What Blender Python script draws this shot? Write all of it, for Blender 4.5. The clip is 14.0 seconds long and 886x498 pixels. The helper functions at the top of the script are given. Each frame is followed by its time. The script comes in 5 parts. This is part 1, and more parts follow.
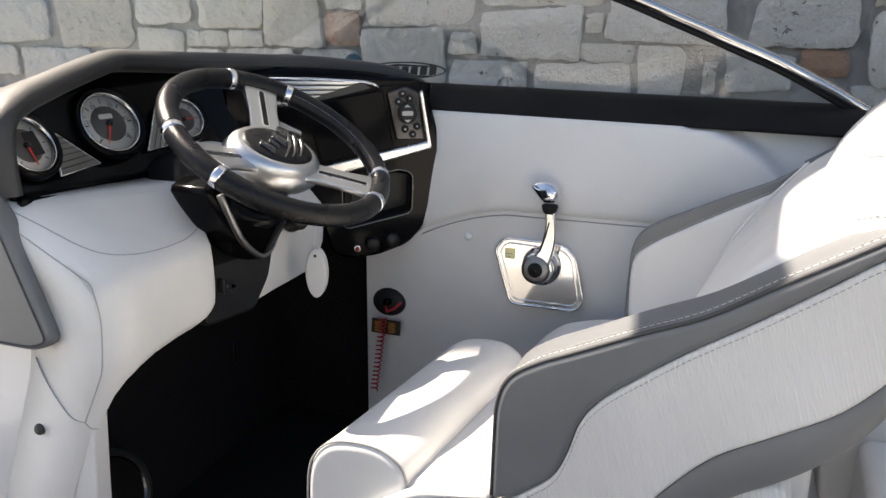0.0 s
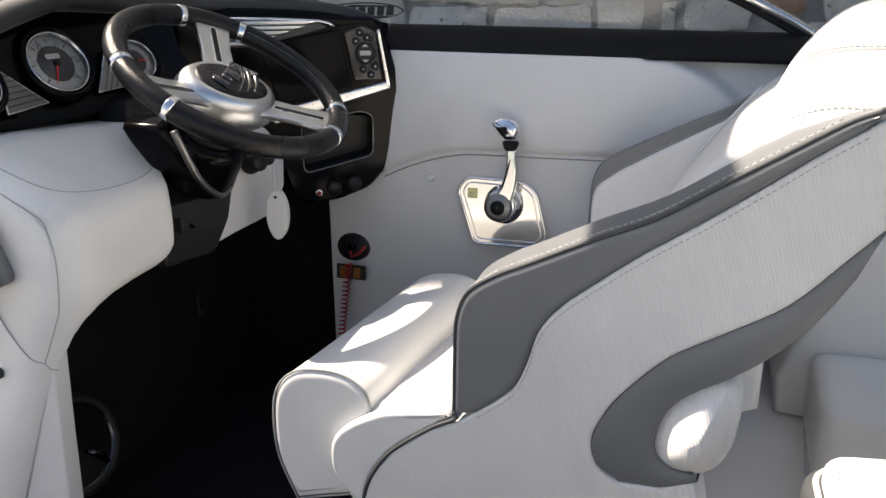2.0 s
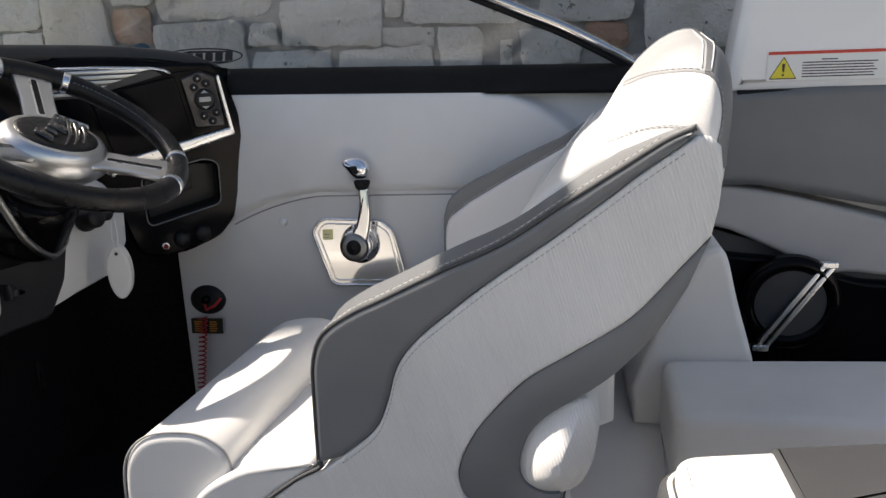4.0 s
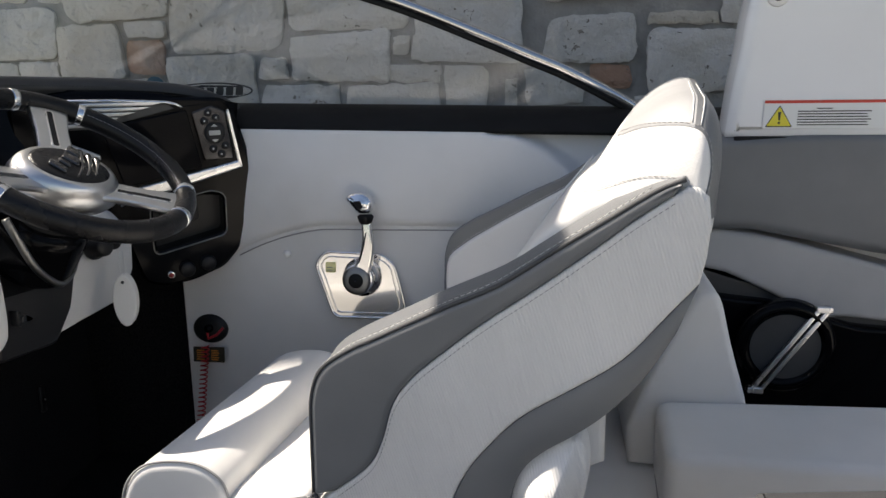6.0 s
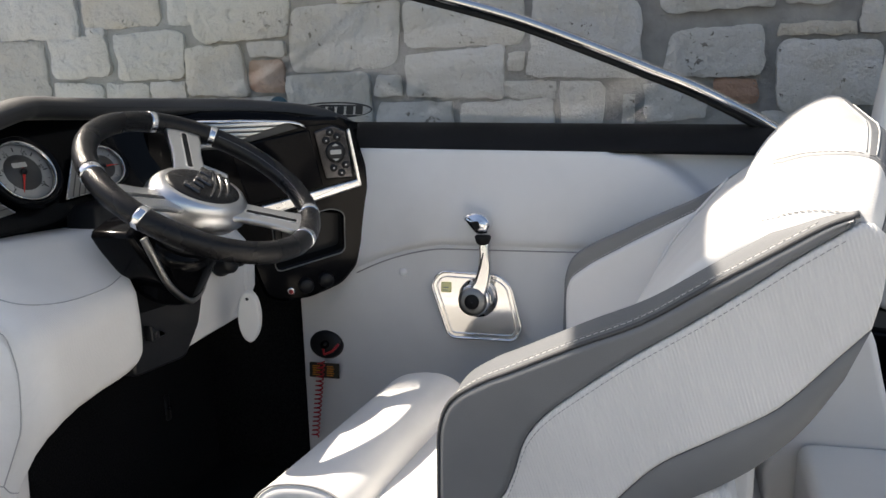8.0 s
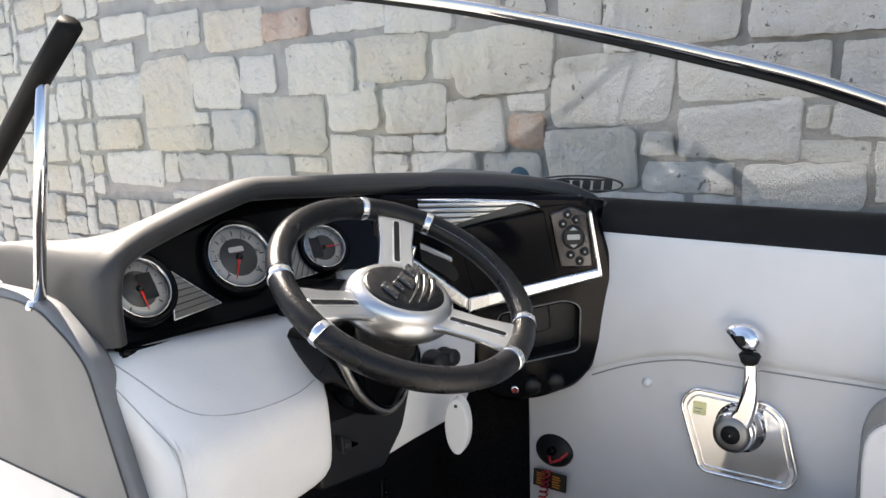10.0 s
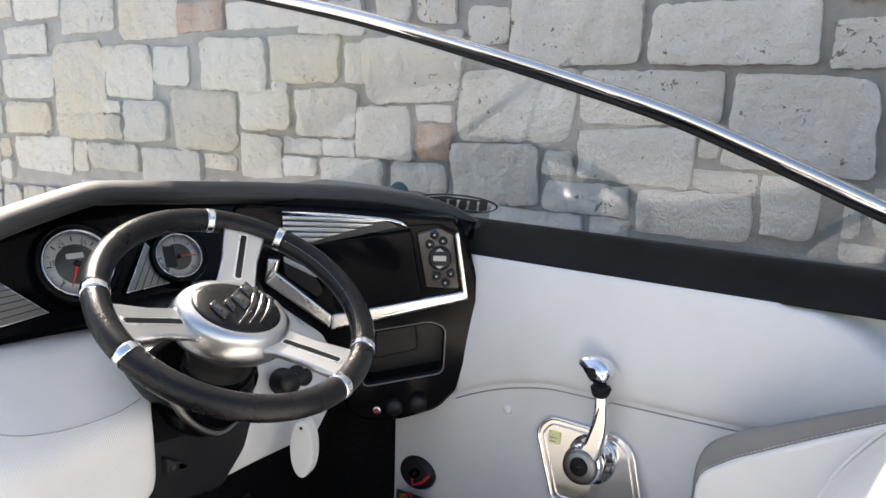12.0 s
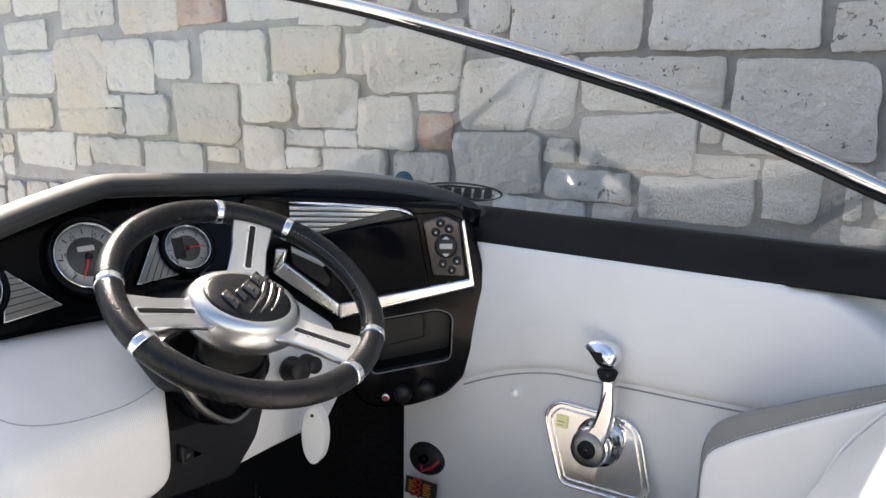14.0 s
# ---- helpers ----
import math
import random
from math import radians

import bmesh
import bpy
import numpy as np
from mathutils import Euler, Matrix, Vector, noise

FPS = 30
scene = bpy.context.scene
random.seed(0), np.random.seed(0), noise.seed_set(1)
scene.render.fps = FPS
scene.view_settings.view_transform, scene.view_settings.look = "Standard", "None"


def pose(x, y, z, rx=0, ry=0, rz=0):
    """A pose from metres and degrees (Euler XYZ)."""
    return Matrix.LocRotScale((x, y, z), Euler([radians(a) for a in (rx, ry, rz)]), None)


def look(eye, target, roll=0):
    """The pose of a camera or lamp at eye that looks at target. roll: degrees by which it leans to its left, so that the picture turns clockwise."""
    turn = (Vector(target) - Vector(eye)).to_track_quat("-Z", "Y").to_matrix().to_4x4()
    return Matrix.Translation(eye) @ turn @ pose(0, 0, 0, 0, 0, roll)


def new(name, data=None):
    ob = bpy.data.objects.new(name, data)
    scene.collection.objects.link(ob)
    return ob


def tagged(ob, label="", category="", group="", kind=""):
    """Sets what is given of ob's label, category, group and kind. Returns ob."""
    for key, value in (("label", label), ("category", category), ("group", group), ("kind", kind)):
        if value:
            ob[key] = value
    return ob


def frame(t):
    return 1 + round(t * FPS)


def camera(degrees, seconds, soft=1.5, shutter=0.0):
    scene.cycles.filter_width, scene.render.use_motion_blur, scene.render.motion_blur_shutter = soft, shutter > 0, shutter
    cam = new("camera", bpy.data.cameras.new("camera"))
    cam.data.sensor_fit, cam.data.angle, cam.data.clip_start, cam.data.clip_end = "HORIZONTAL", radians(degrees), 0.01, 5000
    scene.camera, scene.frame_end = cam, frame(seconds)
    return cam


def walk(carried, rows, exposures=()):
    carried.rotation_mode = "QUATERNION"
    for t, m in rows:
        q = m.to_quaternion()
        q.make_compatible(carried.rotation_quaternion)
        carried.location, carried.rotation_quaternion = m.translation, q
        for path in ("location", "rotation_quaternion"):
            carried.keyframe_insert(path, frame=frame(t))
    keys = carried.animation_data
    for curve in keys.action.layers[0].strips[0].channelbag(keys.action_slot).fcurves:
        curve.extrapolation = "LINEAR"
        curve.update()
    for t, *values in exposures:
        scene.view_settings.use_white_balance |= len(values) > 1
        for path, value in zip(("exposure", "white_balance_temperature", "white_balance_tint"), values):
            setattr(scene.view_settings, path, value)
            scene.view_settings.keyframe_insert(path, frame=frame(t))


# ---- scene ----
cam = camera(59.17, 14.0)
# seconds, eye x y z, yaw to the left, pitch up, roll
PATH = [
    (0, 0.0009, 0.0005, 0.9760, 20.39, -17.02, -0.00),
    (0.5, 0.0024, 0.0009, 0.9747, 20.66, -16.88, -0.90),
    (1, 0.0078, 0.0001, 0.9694, 20.66, -17.06, -1.89),
    (1.5, 0.0166, 0.0029, 0.9499, 20.19, -18.26, -3.17),
    (2, 0.0215, -0.0102, 0.9232, 18.19, -19.40, -0.96),
    (2.5, 0.0183, 0.0028, 0.9208, 16.11, -20.07, -1.97),
    (3, 0.0236, 0.0032, 0.9180, 13.82, -19.82, -2.81),
    (3.5, 0.0302, 0.0011, 0.9175, 9.64, -18.07, -2.30),
    (3.7, 0.0333, 0.0016, 0.9150, 8.05, -17.43, -2.54),
    (5.8, 0.0534, -0.0178, 0.9324, 7.90, -14.61, -1.85),
    (6, 0.0470, -0.0190, 0.9324, 8.16, -14.47, -1.12),
    (6.5, 0.0306, -0.0167, 0.9337, 9.95, -14.47, -0.94),
    (7, 0.0341, -0.0099, 0.9263, 10.51, -14.96, -1.54),
    (7.5, 0.0241, -0.0121, 0.9346, 11.45, -14.25, -1.90),
    (8, 0.0045, 0.0032, 0.9463, 15.55, -13.48, -1.90),
    (8.5, -0.0270, 0.0470, 0.9746, 26.80, -12.98, -1.03),
    (8.7, -0.0365, 0.0641, 0.9896, 29.59, -13.22, -0.31),
    (10.8, 0.0849, 0.3690, 1.0212, 37.94, -9.91, -3.60),
    (11, 0.1130, 0.3833, 1.0202, 35.06, -10.10, -3.38),
    (11.5, 0.1033, 0.3858, 1.0375, 31.86, -11.31, -0.62),
    (12, 0.0918, 0.3670, 1.0426, 32.84, -10.86, 0.91),
    (12.5, 0.0875, 0.3668, 1.0380, 33.01, -10.99, -0.25),
    (13, 0.0984, 0.3666, 1.0349, 33.10, -11.10, -0.58),
    (13.5, 0.0982, 0.3598, 1.0336, 32.67, -11.32, -0.51),
    (14, 0.0910, 0.3514, 1.0408, 32.89, -11.57, 0.07),
]


def eye_pose(x, y, z, yaw, pitch, roll):
    a, b = radians(yaw), radians(pitch)
    ahead = Vector((-math.sin(a) * math.cos(b), math.cos(a) * math.cos(b), math.sin(b)))
    return look((x, y, z), Vector((x, y, z)) + ahead, roll)


walk(cam, [(t, eye_pose(*row)) for t, *row in PATH],
     [(0.0, 1.44, 7650, 14), (1.5, 1.36, 7650, 14), (2.5, 1.0, 7600, 14), (3.2, 0.85, 7500, 14), (6.5, 0.78, 7350, 13), (7.6, 0.90, 7400, 13), (8.7, 1.62, 7450, 13), (11.0, 1.86, 7450, 14), (14.0, 1.82, 7450, 14)])

# ---- light ----
SUN_DIR = Vector((-0.80, 0.15, 1.0)).normalized()
world = bpy.data.worlds.new("world")
scene.world = world
world.use_nodes = True
wn = world.node_tree
sky = wn.nodes.new("ShaderNodeTexSky")
sky.sky_type = "NISHITA"
sky.sun_disc = False
sky.sun_elevation = math.asin(SUN_DIR.z)
sky.sun_rotation = math.atan2(SUN_DIR.x, SUN_DIR.y)
wn.links.new(sky.outputs[0], wn.nodes["Background"].inputs[0])
wn.nodes["Background"].inputs[1].default_value = 0.085
sun = new("sun", bpy.data.lights.new("sun", "SUN"))
sun.data.energy, sun.data.angle, sun.data.color = 4.7, radians(0.53), (1.0, 0.965, 0.91)
sun.matrix_world = look((0, 0, 6), Vector((0, 0, 6)) - SUN_DIR)


# ---- materials ----
def mat(name, base, rough=0.5, metal=0.0, spec=0.5, coat=0.0):
    m = bpy.data.materials.new(name)
    m.use_nodes = True
    b = m.node_tree.nodes["Principled BSDF"]
    b.inputs["Base Color"].default_value = (*base, 1)
    b.inputs["Roughness"].default_value = rough
    b.inputs["Metallic"].default_value = metal
    b.inputs["Specular IOR Level"].default_value = spec
    b.inputs["Coat Weight"].default_value = coat
    b.inputs["Coat Roughness"].default_value = 0.06
    return m


def node(m, kind, **props):
    n = m.node_tree.nodes.new(kind)
    for k, v in props.items():
        n.inputs[k.replace("_", " ")].default_value = v
    return n


def link(m, a, b):
    m.node_tree.links.new(a, b)


def shader(m):
    return m.node_tree.nodes["Principled BSDF"]


def coords(m, scale=(1, 1, 1), rot=(0, 0, 0)):
    c = m.node_tree.nodes.new("ShaderNodeTexCoord")
    p = m.node_tree.nodes.new("ShaderNodeMapping")
    p.inputs["Scale"].default_value = scale
    p.inputs["Rotation"].default_value = [radians(a) for a in rot]
    link(m, c.outputs["Object"], p.inputs["Vector"])
    return p.outputs["Vector"]


def tint(m, vec, scale, c0, c1, detail=4.0, lo=0.35, hi=0.65):
    """Base colour that wanders between two colours."""
    n = node(m, "ShaderNodeTexNoise", Scale=scale, Detail=detail)
    r = m.node_tree.nodes.new("ShaderNodeValToRGB")
    r.color_ramp.elements[0].position, r.color_ramp.elements[1].position = lo, hi
    r.color_ramp.elements[0].color, r.color_ramp.elements[1].color = (*c0, 1), (*c1, 1)
    link(m, vec, n.inputs["Vector"])
    link(m, n.outputs["Fac"], r.inputs["Fac"])
    link(m, r.outputs["Color"], shader(m).inputs["Base Color"])
    return r


def relief(m, height, strength, distance, under=None):
    b = node(m, "ShaderNodeBump", Strength=strength, Distance=distance)
    link(m, height, b.inputs["Height"])
    if under is not None:
        link(m, under, b.inputs["Normal"])
    link(m, b.outputs["Normal"], shader(m).inputs["Normal"])
    return b.outputs["Normal"]


def wear(m, vec, scale, lo, hi):
    """Roughness that wanders."""
    n = node(m, "ShaderNodeTexNoise", Scale=scale, Detail=5.0)
    r = node(m, "ShaderNodeMapRange", To_Min=lo, To_Max=hi)
    link(m, vec, n.inputs["Vector"])
    link(m, n.outputs["Fac"], r.inputs["Value"])
    link(m, r.outputs["Result"], shader(m).inputs["Roughness"])


def vinyl(name, c0, c1, rough, grain=900.0, depth=0.0004, rib=0.0, rot=(0, 0, 0), spec=0.35, ribbing=0.6):
    """Marine upholstery: pebbled grain, soft wrinkles, and a woven rib where asked."""
    m = mat(name, c0, rough, spec=spec)
    v = coords(m)
    tint(m, v, 7.0, c0, c1)
    wear(m, v, 11.0, rough - 0.06, rough + 0.08)
    soft = node(m, "ShaderNodeTexNoise", Scale=9.0, Detail=2.0)
    link(m, v, soft.inputs["Vector"])
    n0 = relief(m, soft.outputs["Fac"], 0.35, 0.004)
    g = node(m, "ShaderNodeTexVoronoi", Scale=grain)
    link(m, v, g.inputs["Vector"])
    n1 = relief(m, g.outputs["Distance"], 0.35, depth, n0)
    if rib:
        w = m.node_tree.nodes.new("ShaderNodeTexWave")
        w.wave_type, w.bands_direction = "BANDS", "X"
        w.inputs["Scale"].default_value = rib
        w.inputs["Distortion"].default_value = 0.12
        w.inputs["Detail"].default_value = 2.0
        w.inputs["Detail Scale"].default_value = 3.0
        link(m, coords(m, rot=rot), w.inputs["Vector"])
        relief(m, w.outputs["Fac"], ribbing, 0.0007, n1)
    return m


WHITE = vinyl("white_vinyl", (0.673, 0.669, 0.655), (0.728, 0.723, 0.710), 0.48)
WHITE_RIB = vinyl("white_ribbed_vinyl", (0.655, 0.651, 0.637), (0.710, 0.705, 0.692), 0.42, rib=95.0, rot=(0, 17, 0))
WHITE_WEAVE = vinyl("white_woven_vinyl", (0.673, 0.669, 0.655), (0.719, 0.714, 0.701), 0.42, grain=420.0, depth=0.0004)
GREY = vinyl("grey_vinyl", (0.130, 0.137, 0.145), (0.160, 0.167, 0.175), 0.42, spec=0.6)
HOOD = vinyl("black_hood_vinyl", (0.018, 0.018, 0.019), (0.025, 0.025, 0.026), 0.58, grain=600.0, depth=0.0006, spec=0.8)
shader(HOOD).inputs["Sheen Weight"].default_value = 0.25
shader(HOOD).inputs["Sheen Roughness"].default_value = 0.2
LIGHTGREY = vinyl("pale_grey_vinyl", (0.36, 0.365, 0.37), (0.42, 0.425, 0.43), 0.48)
DARKGREY = vinyl("dark_grey_vinyl", (0.05, 0.052, 0.055), (0.065, 0.067, 0.07), 0.5)
BLACK_VINYL = vinyl("black_vinyl", (0.007, 0.007, 0.0075), (0.012, 0.012, 0.0125), 0.55, spec=0.13)
GRIP = vinyl("black_leather_grip", (0.007, 0.007, 0.008), (0.010, 0.010, 0.011), 0.27, grain=700.0, depth=0.0010, spec=0.28)
KNEE = vinyl("white_diagonal_vinyl", (0.74, 0.735, 0.72), (0.80, 0.795, 0.78), 0.45, rib=120.0, rot=(0, 40, 60), ribbing=0.22)
EMBLEM = mat("embossed_black_gloss", (0.018, 0.018, 0.019), 0.2, spec=0.9)
INSERT = mat("brushed_grey_metal", (0.24, 0.24, 0.235), 0.38, metal=1.0)

GREY_PLASTIC = mat("grey_plastic", (0.16, 0.155, 0.15), 0.5)
tint(GREY_PLASTIC, coords(GREY_PLASTIC), 12.0, (0.14, 0.135, 0.13), (0.18, 0.175, 0.17))
RAILCHROME = mat("rail_chrome", (0.58, 0.575, 0.57), 0.06, metal=1.0)
wear(RAILCHROME, coords(RAILCHROME), 40.0, 0.03, 0.10)
GLOSS = mat("black_gloss_plastic", (0.003, 0.003, 0.0035), 0.05, spec=0.11)
wear(GLOSS, coords(GLOSS), 30.0, 0.05, 0.16)
PLASTIC = mat("black_plastic", (0.012, 0.012, 0.013), 0.40, spec=0.3)
_v = coords(PLASTIC)
_n = node(PLASTIC, "ShaderNodeTexNoise", Scale=600.0, Detail=2.0)
link(PLASTIC, _v, _n.inputs["Vector"])
relief(PLASTIC, _n.outputs["Fac"], 0.25, 0.0004)
COVER = mat("dark_grey_plastic", (0.012, 0.012, 0.013), 0.36, spec=0.35)
wear(COVER, coords(COVER), 20.0, 0.28, 0.46)
RUBBER = mat("black_rubber", (0.010, 0.010, 0.010), 0.6, spec=0.2)
CHROME = mat("chrome", (0.83, 0.83, 0.84), 0.07, metal=1.0)
wear(CHROME, coords(CHROME), 40.0, 0.04, 0.14)
POLISHED = mat("polished_stainless_steel", (0.88, 0.87, 0.85), 0.25, metal=1.0)
wear(POLISHED, coords(POLISHED), 18.0, 0.22, 0.34)
MIRROR = mat("mirror_stainless_steel", (0.80, 0.79, 0.77), 0.10, metal=1.0)
wear(MIRROR, coords(MIRROR), 22.0, 0.04, 0.11)
DARK_CHROME = mat("dark_chrome", (0.06, 0.06, 0.064), 0.14, metal=1.0)
SATIN = mat("satin_aluminium", (0.66, 0.665, 0.67), 0.3, metal=1.0)
_v = coords(SATIN, (1, 60, 1))
_n = node(SATIN, "ShaderNodeTexNoise", Scale=60.0, Detail=3.0)
link(SATIN, _v, _n.inputs["Vector"])
relief(SATIN, _n.outputs["Fac"], 0.08, 0.0003)
wear(SATIN, _v, 25.0, 0.24, 0.38)
GEL = mat("white_gelcoat", (0.80, 0.80, 0.80), 0.18, coat=0.4)
tint(GEL, coords(GEL), 3.0, (0.78, 0.78, 0.78), (0.83, 0.83, 0.83))
SCREEN = mat("dark_screen_glass", (0.004, 0.004, 0.005), 0.10, spec=0.08)
DIAL = mat("silver_dial", (0.47, 0.46, 0.435), 0.4)
DIAL_GREY = mat("dark_dial_centre", (0.055, 0.053, 0.05), 0.45)
RED = mat("red_plastic", (0.72, 0.03, 0.02), 0.35)
RED_DARK = mat("dark_red_button", (0.30, 0.02, 0.02), 0.4)
RED_CORD = mat("red_cord", (0.42, 0.012, 0.02), 0.35)
FOAM = mat("white_foam_float", (0.72, 0.72, 0.70), 0.7)
YELLOW = mat("yellow_label", (0.78, 0.66, 0.05), 0.4)
# Colour of the reflection painted on the throttle plate.
YELLOW_REFLECTION = mat("pale_yellow_reflection", (0.95, 0.88, 0.42), 0.5)
PAPER = mat("white_label", (0.8, 0.8, 0.78), 0.45)
REDBAR = mat("red_print", (0.62, 0.05, 0.03), 0.45)
INK = mat("black_print", (0.02, 0.02, 0.02), 0.5)
TAG = mat("black_tag", (0.02, 0.018, 0.012), 0.35)
ORANGE = mat("orange_print", (0.55, 0.2, 0.02), 0.45)
TEAL = mat("teal_sticker", (0.02, 0.07, 0.09), 0.4)
THREAD = mat("grey_thread", (0.30, 0.30, 0.30), 0.7)
SEAM = mat("pale_grey_seam", (0.42, 0.42, 0.42), 0.7)
THREAD_W = mat("white_thread", (0.7, 0.7, 0.69), 0.7)

CARPET = mat("black_carpet", (0.012, 0.012, 0.013), 0.95, spec=0.1)
_v = coords(CARPET)
tint(CARPET, _v, 350.0, (0.006, 0.006, 0.007), (0.022, 0.022, 0.023))
_n = node(CARPET, "ShaderNodeTexNoise", Scale=420.0, Detail=3.0)
link(CARPET, _v, _n.inputs["Vector"])
relief(CARPET, _n.outputs["Fac"], 0.8, 0.003)

GLASS = bpy.data.materials.new("windshield_glass")
GLASS.use_nodes = True
_t = GLASS.node_tree
_t.nodes.remove(_t.nodes["Principled BSDF"])
_tr = _t.nodes.new("ShaderNodeBsdfTransparent")
_tr.inputs[0].default_value = (0.985, 0.99, 0.985, 1)
_gl = _t.nodes.new("ShaderNodeBsdfGlossy")
_gl.inputs["Roughness"].default_value = 0.0
_lw = _t.nodes.new("ShaderNodeLayerWeight")
_lw.inputs[0].default_value = 0.5
_pw = _t.nodes.new("ShaderNodeMath")
_pw.operation = "POWER"
_pw.inputs[1].default_value = 5.0
_t.links.new(_lw.outputs["Facing"], _pw.inputs[0])
_fr = _t.nodes.new("ShaderNodeMapRange")
_fr.inputs["To Min"].default_value = 0.04
_t.links.new(_pw.outputs[0], _fr.inputs["Value"])
_mx = _t.nodes.new("ShaderNodeMixShader")
_t.links.new(_fr.outputs[0], _mx.inputs[0])
_t.links.new(_tr.outputs[0], _mx.inputs[1])
_t.links.new(_gl.outputs[0], _mx.inputs[2])
_t.links.new(_mx.outputs[0], _t.nodes["Material Output"].inputs[0])


def stone(name, stops, stain):
    """Limestone, its hue by the piece, with pits, lichen and fine grain."""
    m = mat(name, (0.5, 0.5, 0.48), 0.9, spec=0.15)
    v = coords(m)
    info = m.node_tree.nodes.new("ShaderNodeObjectInfo")
    shift = node(m, "ShaderNodeVectorMath")
    shift.operation = "MULTIPLY_ADD"
    comb = m.node_tree.nodes.new("ShaderNodeCombineXYZ")
    for k in range(3):
        link(m, info.outputs["Random"], comb.inputs[k])
    link(m, comb.outputs[0], shift.inputs[0])
    shift.inputs[1].default_value = (17.0, 31.0, 53.0)
    link(m, v, shift.inputs[2])
    vec = shift.outputs[0]
    hue = m.node_tree.nodes.new("ShaderNodeValToRGB")
    for k, (p, c) in enumerate(stops):
        e = hue.color_ramp.elements[k] if k < 2 else hue.color_ramp.elements.new(p)
        e.position, e.color = p, (*c, 1)
    link(m, info.outputs["Random"], hue.inputs["Fac"])
    blot = node(m, "ShaderNodeTexNoise", Scale=5.0, Detail=6.0, Roughness=0.65)
    link(m, vec, blot.inputs["Vector"])
    br = node(m, "ShaderNodeMapRange", From_Min=0.42, From_Max=0.75)
    link(m, blot.outputs["Fac"], br.inputs["Value"])
    mx = m.node_tree.nodes.new("ShaderNodeMix")
    mx.data_type = "RGBA"
    mx.inputs["B"].default_value = (*stain, 1)
    link(m, br.outputs["Result"], mx.inputs["Factor"])
    link(m, hue.outputs["Color"], mx.inputs["A"])
    fine = node(m, "ShaderNodeTexNoise", Scale=60.0, Detail=10.0, Roughness=0.85)
    link(m, vec, fine.inputs["Vector"])
    fr = node(m, "ShaderNodeMapRange", From_Min=0.33, From_Max=0.62, To_Min=0.80, To_Max=1.06)
    link(m, fine.outputs["Fac"], fr.inputs["Value"])
    mul = m.node_tree.nodes.new("ShaderNodeMix")
    mul.data_type, mul.blend_type = "RGBA", "MULTIPLY"
    mul.inputs["Factor"].default_value = 0.32
    link(m, mx.outputs["Result"], mul.inputs["A"])
    link(m, fr.outputs["Result"], mul.inputs["B"])
    pit = node(m, "ShaderNodeTexNoise", Scale=60.0, Detail=4.0, Roughness=0.6, Distortion=0.4)
    link(m, vec, pit.inputs["Vector"])
    zone = node(m, "ShaderNodeTexNoise", Scale=6.5, Detail=2.0)
    link(m, vec, zone.inputs["Vector"])
    both = node(m, "ShaderNodeMath")
    both.operation = "MULTIPLY_ADD"
    both.inputs[1].default_value = 0.35
    link(m, zone.outputs["Fac"], both.inputs[0])
    link(m, pit.outputs["Fac"], both.inputs[2])
    pr = node(m, "ShaderNodeMapRange", From_Min=0.872, From_Max=0.850)
    link(m, both.outputs[0], pr.inputs["Value"])
    dark = m.node_tree.nodes.new("ShaderNodeMix")
    dark.data_type = "RGBA"
    dark.inputs["A"].default_value = (0.20, 0.185, 0.165, 1)
    link(m, pr.outputs["Result"], dark.inputs["Factor"])
    grit = node(m, "ShaderNodeTexNoise", Scale=210.0, Detail=6.0, Roughness=0.8)
    link(m, vec, grit.inputs["Vector"])
    gr = node(m, "ShaderNodeMapRange", From_Min=0.38, From_Max=0.60, To_Min=0.76, To_Max=1.07)
    link(m, grit.outputs["Fac"], gr.inputs["Value"])
    mul2 = m.node_tree.nodes.new("ShaderNodeMix")
    mul2.data_type, mul2.blend_type = "RGBA", "MULTIPLY"
    mul2.inputs["Factor"].default_value = 0.28
    link(m, mul.outputs["Result"], mul2.inputs["A"])
    link(m, gr.outputs["Result"], mul2.inputs["B"])
    link(m, mul2.outputs["Result"], dark.inputs["B"])
    link(m, dark.outputs["Result"], shader(m).inputs["Base Color"])
    n0 = relief(m, blot.outputs["Fac"], 1.0, 0.035)
    chip = node(m, "ShaderNodeTexNoise", Scale=30.0, Detail=3.0, Roughness=0.55)
    link(m, vec, chip.inputs["Vector"])
    nc = relief(m, chip.outputs["Fac"], 0.6, 0.017, n0)
    n1 = relief(m, fine.outputs["Fac"], 0.5, 0.004, nc)
    relief(m, pr.outputs["Result"], 0.6, 0.003, n1)
    return m


STONE = stone("limestone", [(0.0, (0.496, 0.490, 0.470)), (0.25, (0.562, 0.556, 0.539)), (0.5, (0.542, 0.526, 0.490)), (0.75, (0.568, 0.562, 0.549)), (1.0, (0.483, 0.478, 0.458))], (0.509, 0.480, 0.424))
STONE_RED = stone("rust_limestone", [(0.0, (0.359, 0.228, 0.169)), (1.0, (0.404, 0.274, 0.209))], (0.483, 0.418, 0.366))
STONE_TAN = stone("tan_limestone", [(0.0, (0.503, 0.470, 0.414)), (1.0, (0.526, 0.503, 0.456))], (0.508, 0.442, 0.348))
STONE_GREY = stone("grey_limestone", [(0.0, (0.400, 0.400, 0.395)), (1.0, (0.430, 0.430, 0.425))], (0.47, 0.45, 0.42))
STONE_DUN = stone("dun_limestone", [(0.0, (0.400, 0.385, 0.350)), (1.0, (0.430, 0.410, 0.375))], (0.48, 0.44, 0.37))
MORTAR = mat("grey_mortar", (0.24, 0.235, 0.225), 0.95, spec=0.1)
_v = coords(MORTAR)
